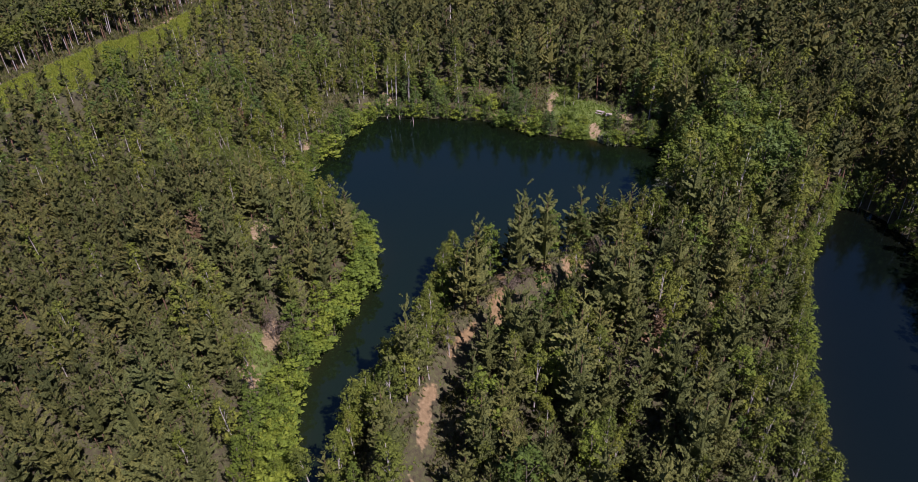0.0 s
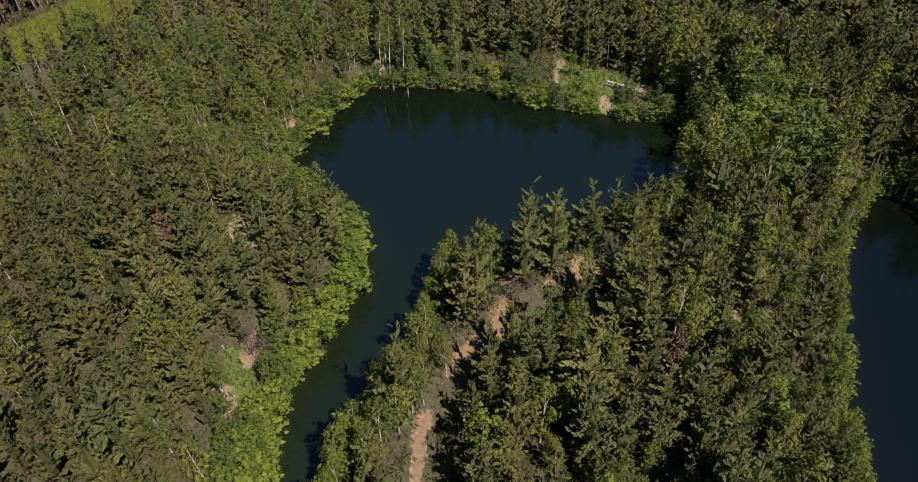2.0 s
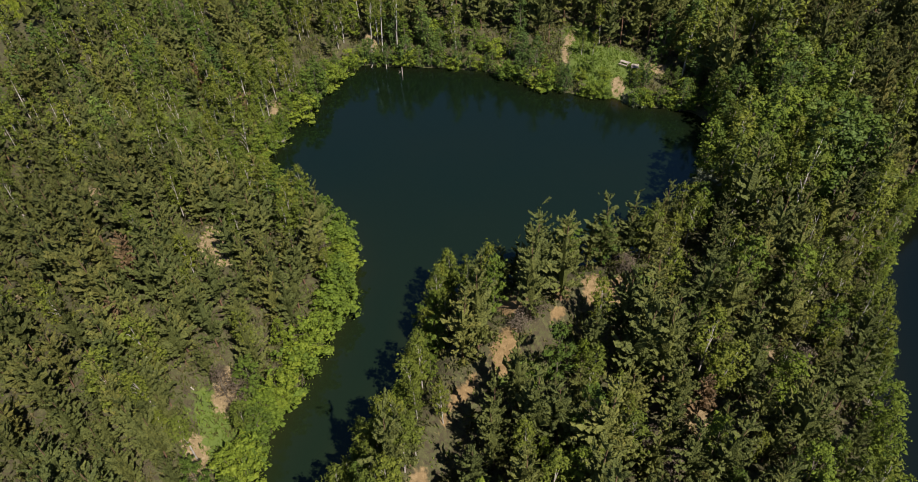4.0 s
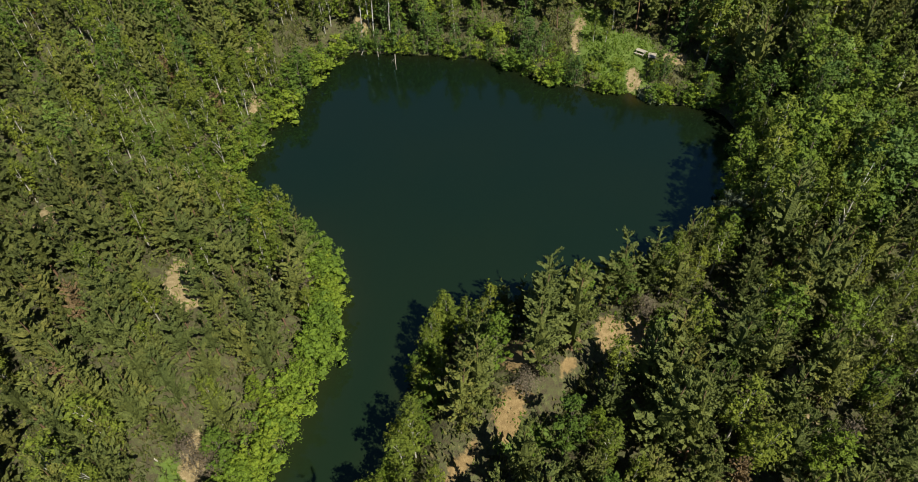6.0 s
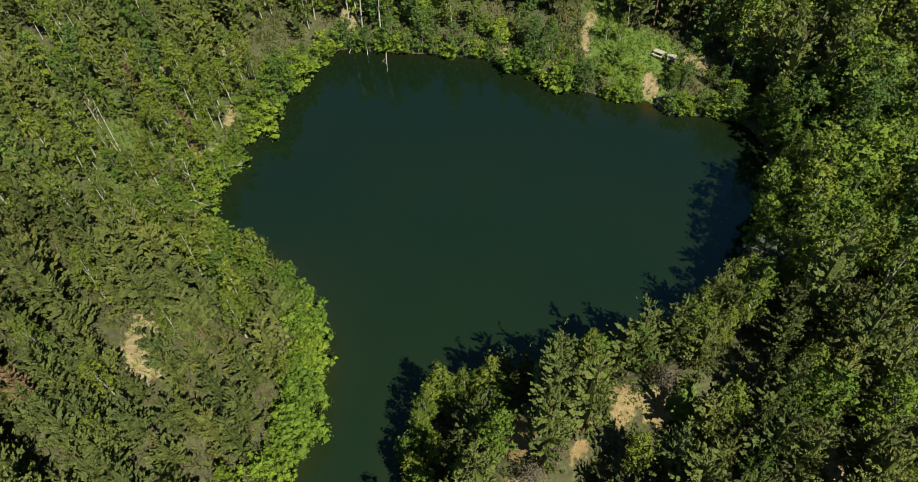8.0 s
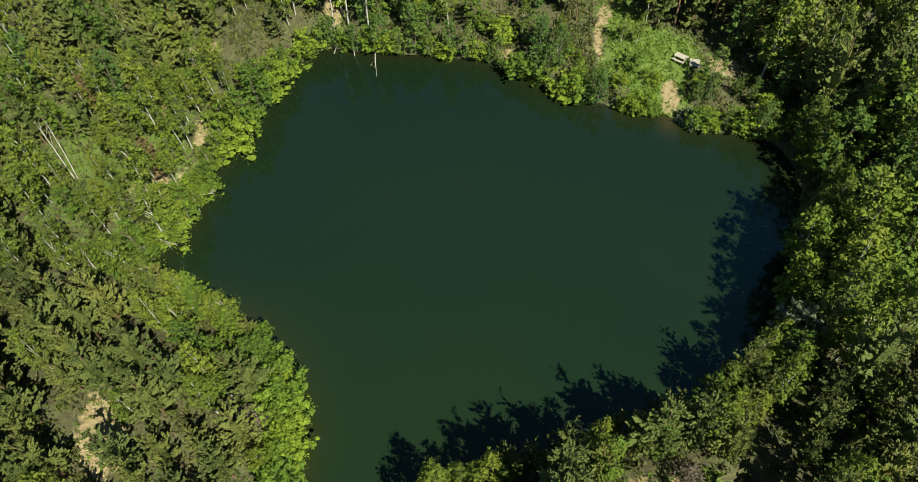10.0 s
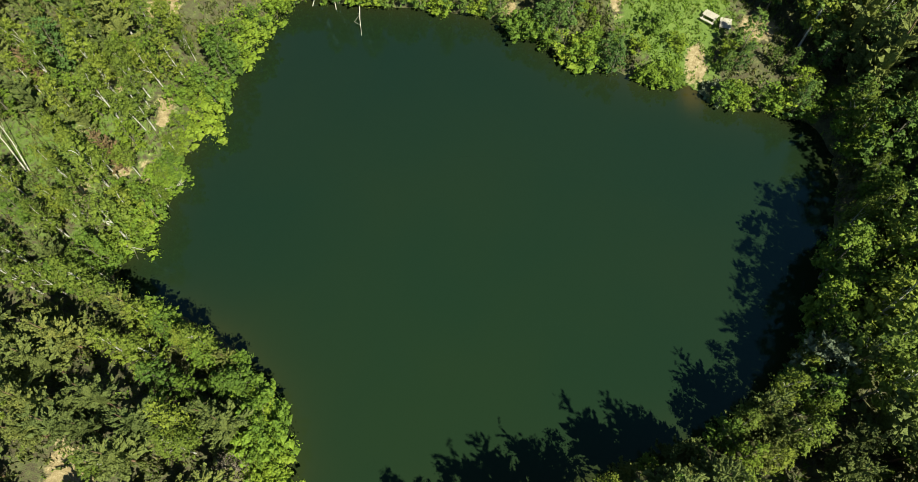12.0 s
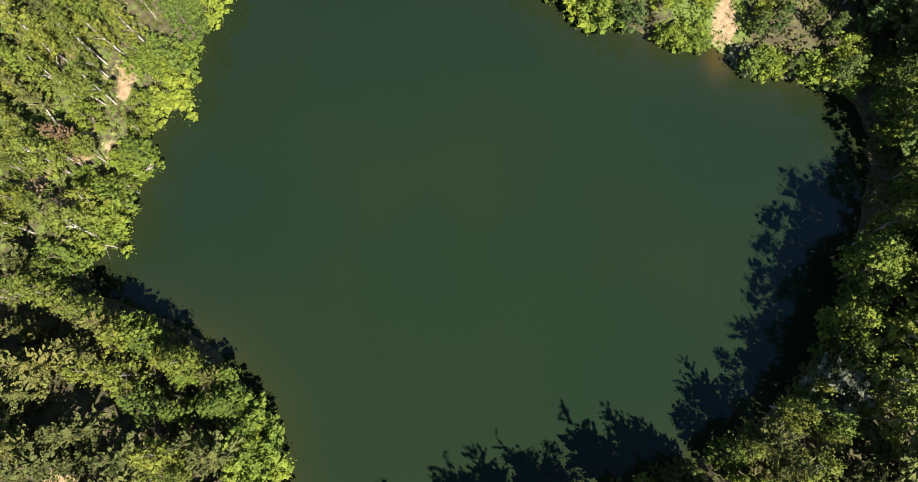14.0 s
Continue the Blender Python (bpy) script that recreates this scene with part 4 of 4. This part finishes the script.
# ---- single trees that stand out ----
def single_tree(name, label, x, y, arrays, bark, leaves, lean=(0, 0), turn=0.0, scale=1.0, category="tree"):
    wood, green, dry = arrays
    dry = None if name == "dead_pine" else dry
    root = tagged(new(name), label, category)
    part("trunk", mesh_from("trunk", *wood, [bark], None, True), root)
    v, f = green
    f, nor = rounded(v, f)
    part("crown", give_normals(mesh_from("crown", v, f, [leaves]), nor), root)
    if dry is not None:
        part("dry_branches", mesh_from("dry_branches", *dry, [DRY_TWIGS]), root, "bare grey-brown lower twigs")
    root.matrix_basis = Matrix.LocRotScale((x, y, float(height(x, y)) - 0.05), Euler((lean[0], lean[1], turn)), (scale,) * 3)
    return root


RUST_NEEDLES = leaf_material("rust_needles", [(0.0, (0.150, 0.105, 0.052)), (1.0, (0.225, 0.155, 0.085))], 0.1)
GREY_TWIGS = leaf_material("grey_twigs", [(0.0, (0.125, 0.100, 0.072)), (1.0, (0.205, 0.172, 0.132))], 0.05)
for n, (x, y, h, lx, ly) in enumerate([(-27.4, 80.5, 11, 0.05, -0.05), (-34.9, 72.0, 11.5, 0.08, 0.12), (-31.0, 68.2, 9.5, 0.05, 0.06), (-26, 71.4, 8, 0, 0.02), (-7.2, 65.6, 10.5, 0.02, -0.03),
                                       (-5.9, 67.0, 9.5, -0.02, 0.05), (-19.6, 51.5, 10, 0.04, 0.0), (-24.5, 104, 10, 0.1, 0.08), (-44.5, 147.0, 9.5, 0.2, 0.14), (-42.5, 143.5, 9, 0.18, 0.1),
                                       (-39.5, 146.5, 10, 0.12, 0.05), (-46.0, 153.5, 10, 0.15, 0.12), (-20.5, 167, 13, -0.03, 0.05), (-18.2, 167.6, 14, -0.02, 0.12), (-19.2, 169.5, 13, 0.04, 0.06), (-14.8, 166.3, 14, 0.02, 0.0),
                                       (28.7, 163.5, 9, 0.02, -0.03), (-36.3, 154.3, 9.5, 0.03, 0.02), (-40.8, 147.3, 9, 0.02, 0.06), (-45.6, 148.4, 11, 0.02, 0.03), (-39.2, 141.6, 9, -0.03, 0.04), (-43.0, 135.9, 9, 0.05, 0.03),
                                       (-40.8, 134.3, 7.5, 0.06, 0.05), (-38.5, 134.8, 7, -0.02, 0.08), (-44.7, 129.1, 6, 0.08, 0.02), (-58.0, 150.8, 10, 0.04, 0.05), (-68.9, 161.4, 11, 0.03, 0.03), (-46.2, 137.7, 9, 0.06, 0.04)]):
    rng = np.random.RandomState(500 + n)
    single_tree("birch_tree", "white-trunked birch with long bare stem and thin crown", x, y, leafy(rng, h, 1.4, 0.55, 700, 0.16, 0.35, 1, 0.9, 18, 2), BIRCH_BARK, BIRCH_LEAVES, (-lx, -ly), 1.3 * n)
for n, (x, y, h) in enumerate([(-43.7, 91.2, 9), (-40.4, 135.7, 9), (-52.5, 147.9, 8), (-42, 81.6, 8.5), (26.5, 73, 7)]):
    single_tree("dead_pine", "dead pine with rust-brown needles among living trees", x, y, pine(np.random.RandomState(600 + n), h, 1.5, 0.2, 9, 7, 3, 3, 0.2), PINE_BARK, RUST_NEEDLES)
for n, (x, y, h) in enumerate([(19.3, 66.9, 7.5), (21.1, 64.7, 7), (-21.2, 100.6, 6.5), (21.8, 94.6, 5), (39, 76.6, 7.5), (-29.7, 76.5, 6), (31.5, 70.5, 6.5), (-40.5, 128.5, 6), (-27.5, 76.0, 5), (50.5, 108, 8), (6.4, 83.6, 2.6), (8.3, 85.6, 2.8)]):
    single_tree("bare_tree", "leafless grey tree with fine tangled twigs", x, y, leafy(np.random.RandomState(640 + n), h, 1.7, 0.25, 900, 0.15, 0.0, 1, 0.7, 26, 0), GREY_BARK, GREY_TWIGS)
single_tree("silver_willow", "silver-leaved willow leaning over the shore", 36.6, 109.6, leafy(np.random.RandomState(71), 9.0, 2.8, 0.2, 1200, 0.17, 0.1, 2, 0.7, 30, 3), GREY_BARK, SILVER_LEAVES)
single_tree("silver_willow", "low grey-green willow bush at the waterline", 33.0, 147.0, leafy(np.random.RandomState(72), 2.0, 1.3, 0.1, 400, 0.14, 0.1, 3, 0.6, 18, 2), GREY_BARK, SILVER_LEAVES, category="shrub")


# ---- fallen and leaning dead trunks ----
def fallen_tree(label, points, radius, branches, seed):
    """A bleached trunk along points, with side branches as parts."""
    rng = np.random.RandomState(seed)
    base = Vector(points[0])
    local = [np.array(p) - np.array(points[0]) for p in points]
    root = tagged(new("fallen_tree"), label, "fallen tree")
    root.location = base
    part("trunk", mesh_from("trunk", *tube(local, np.linspace(radius, 0.02, len(local)), 7), [DEAD_WOOD], None, True), root)
    for k in range(branches):
        q = rng.uniform(0.35, 0.95) * (len(local) - 1)
        i = min(int(q), len(local) - 2)
        p = local[i] + (q - i) * (local[i + 1] - local[i])
        along_ = local[-1] / np.linalg.norm(local[-1])
        way = along_ * 0.8 + rng.normal(0, 0.55, 3) + (0, 0, 0.25)
        long = rng.uniform(0.5, 1.5)
        part("branch", mesh_from("branch", *tube([p, p + way * long * 0.5 + rng.normal(0, 0.06, 3), p + way * long], [radius * 0.35, radius * 0.22, 0.008], 4), [DEAD_WOOD], None, True), root)
    return root


def at_ground(x, y, up=0.0):
    return (x, y, float(height(x, y)) + up)


fallen_tree("bleached fallen tree reaching from the bank over the water", [at_ground(-40.3, 131.2, 0.3), (-37.4, 132.6, 2.0), (-35.6, 133.6, 1.3), (-33.9, 134.6, 0.5)], 0.13, 16, 1)
fallen_tree("pale bent trunk lying on the bank toward the water", [at_ground(-41.5, 125.0, 0.4), (-38.6, 125.6, 2.6), (-36.4, 125.2, 1.6)], 0.10, 5, 2)
fallen_tree("thin white dead pole sticking out of the lake near the shore", [(-13.8, 163.0, 0.3), (-13.5, 160.2, 0.9), (-13.2, 157.6, -0.1)], 0.09, 3, 3)
fallen_tree("short pale snag standing in the shallow water", [(-17.1, 162.6, -0.3), (-17.2, 163.6, 1.8)], 0.08, 0, 4)
fallen_tree("leaning pale snag at the waterline", [(-20.6, 163.3, -0.2), (-19.6, 165.2, 1.7)], 0.08, 1, 5)
fallen_tree("long fallen pine trunk propped in the forest gap", [at_ground(-52.3, 135.4, 0.1), (-55.0, 138.6, 4.0), (-57.4, 141.5, 8.0)], 0.10, 6, 6)
fallen_tree("long fallen pine trunk propped in the forest gap", [at_ground(-51.6, 135.0, 0.1), (-54.2, 138.8, 4.2), (-56.5, 142.2, 7.8)], 0.09, 6, 7)
fallen_tree("thin pale trunk leaning among the trees", [at_ground(-43.0, 137.5, 0.1), (-45.0, 140.5, 3.5), (-46.5, 143.0, 6.5)], 0.10, 4, 8)
fallen_tree("grey uprooted tree with bare curved branches on the sand", [at_ground(20.2, 92.8, 0.2), (21.4, 94.0, 1.5), (23.2, 95.2, 1.8)], 0.11, 16, 9)
fallen_tree("bare fallen stem on sandy ground under pines", [at_ground(-33.5, 76.5, 0.2), (-31.5, 75.2, 0.9), (-29.3, 74.5, 0.9)], 0.1, 12, 10)
fallen_tree("short stump leaning on the grassy bank", [at_ground(-39.2, 127.8, 0.0), at_ground(-39.6, 129.0, 1.6)], 0.11, 0, 11)


# ---- the picnic place ----
def plank(name, size, at, parent, turn=0.0):
    bm = bmesh.new()
    bmesh.ops.create_cube(bm, size=1, matrix=Matrix.Diagonal((*size, 1)))
    bmesh.ops.bevel(bm, geom=bm.edges[:], offset=0.008, segments=1, affect="EDGES")
    me = bpy.data.meshes.new(name)
    bm.to_mesh(me)
    bm.free()
    me.materials.append(WEATHERED_PLANK)
    ob = part(name, me, parent)
    ob.matrix_basis = pose(*at, turn, 0, 0)
    return ob


def picnic_table(x, y, turn, long=2.3):
    root = tagged(new("picnic_table"), "weathered grey wooden picnic table with attached benches on grass", "table")
    root.matrix_basis = pose(x, y, float(height(x, y)), 0, 0, turn)
    for k in range(5):
        plank("tabletop_plank", (long, 0.15, 0.04), (0, (k - 2) * 0.17, 0.74), root)
    for side in (-1, 1):
        for k in (0, 1):
            plank("bench_plank", (long, 0.14, 0.04), (0, side * (0.72 + 0.16 * k), 0.45), root)
        plank("side_beam", (0.08, 1.86, 0.08), (side * long * 0.4, 0, 0.39), root)
        for lean_side in (-1, 1):
            plank("leg", (0.08, 0.09, 0.86), (side * long * 0.4, lean_side * 0.42, 0.36), root, lean_side * 24)
    return root


def log_seat(x, y, turn):
    root = tagged(new("wooden_platform"), "low platform of pale weathered boards beside the picnic table", "platform")
    root.matrix_basis = pose(x, y, float(height(x, y)), 0, 0, turn)
    for k in range(9):
        plank("board", (1.5, 0.17, 0.04), (0, (k - 4) * 0.19, 0.32), root)
    for k in (-1, 1):
        plank("bearer", (0.1, 1.7, 0.3), (k * 0.6, 0, 0.15), root)
    return root


picnic_table(33.1, 156.9, -38, 1.9)
log_seat(35.1, 156.0, -16)


# ---- grass, reeds and undergrowth ----
def tufts(name, label, x, y, tall, wide, mat, seed, blades=5):
    rng = np.random.RandomState(seed)
    x, y = np.repeat(x, blades), np.repeat(y, blades)
    x, y = x + rng.normal(0, wide, x.size), y + rng.normal(0, wide, x.size)
    z = height(x, y)
    n = x.size
    up = np.stack([rng.normal(0, 0.45, n), rng.normal(0, 0.45, n), np.ones(n)], 1)
    v, f = sprays(np.stack([x, y, np.maximum(z, 0) + tall * 0.4], 1), -up, rng.normal(size=(n, 3)), tall, tall * 0.42, rng, 0.3)
    tint = np.repeat(rng.uniform(0, 1, n // blades), blades * 3)
    me = mesh_from(name, v, f, [mat], None, False, [("tint", tint)])
    return tagged(new(name, me), label, "grass", kind="stuff")


rng = np.random.RandomState(21)
px, py = rng.uniform(-60, 60, 60000), rng.uniform(45, 180, 60000)
near_shore = np.exp(-np.maximum(shore_distance(px, py), 0) / 2.0)
keep = (shore_distance(px, py) > 0.0) & (rng.uniform(0, 1, px.size) < np.maximum(0.75 * (patches(px, py, GRASS) > 0.35) * (patches(px, py, SAND) < 0.4), np.maximum(0.35 * near_shore, np.where(patches(px, py, GAPS, 1.3) > 0.4, 0.3, 0.06 + 0.4 * bump_at(px, py, -42, 140, 9, 24, 8)))))
tufts("grass_tufts", "rough green and straw-coloured grass on the clearings", px[keep], py[keep], 0.5, 0.25, GRASS_BLADES, 22)
px, py = rng.uniform(-66, 62, 42000), rng.uniform(46, 178, 42000)
keep = (shore_distance(px, py) > 0.4) & (patches(px, py, SAND) < 0.35) & (patches(px, py, GRASS[:3]) < 0.3) & ((from_bank(px, py) > 0.6) | (from_bank(px, py) < -2)) & (rng.uniform(0, 1, px.size) < (0.45 + 0.4 * waves(px, py, 9, 14)) * (1 - 0.75 * bump_at(px, py, -42, 140, 9, 24, 8)))
tufts("undergrowth", "low mixed scrub and young plants on the forest floor", px[keep], py[keep], 0.75, 0.32, SCRUB_LEAVES, 25, 6)
# scrub added to stand in for shade on the sunlit ground behind the meadow
px, py = rng.uniform(-165, -96, 5000), rng.uniform(165, 275, 5000)
keep = (edge_distance(px, py, MEADOW) > 0.3) & (px < np.interp(py, [160, 182, 195, 218, 227, 240, 262, 320], [-138, -129, -123, -116, -106, -101, -98, -88]))
tufts("woodland_edge_scrub", "low bushes added to darken the ground under the tall trees behind the meadow", px[keep], py[keep], 1.3, 0.5, SCRUB_LEAVES, 26, 5)
px, py = rng.uniform(-142, -88, 16000), rng.uniform(160, 275, 16000)
keep = edge_distance(px, py, MEADOW) < -0.5
tufts("meadow_growth", "bright yellow-green bracken and grass in the far meadow", px[keep], py[keep], 0.9, 0.5, BRACKEN, 23)
px, py = rng.uniform(31.5, 35.5, 260), rng.uniform(143, 148, 260)
keep = np.abs(edge_distance(px, py, LAKE)) < 0.8
tufts("reeds", "pale green reeds standing at the waterline", px[keep], py[keep], 1.3, 0.15, SILVER_LEAVES, 24, 4)
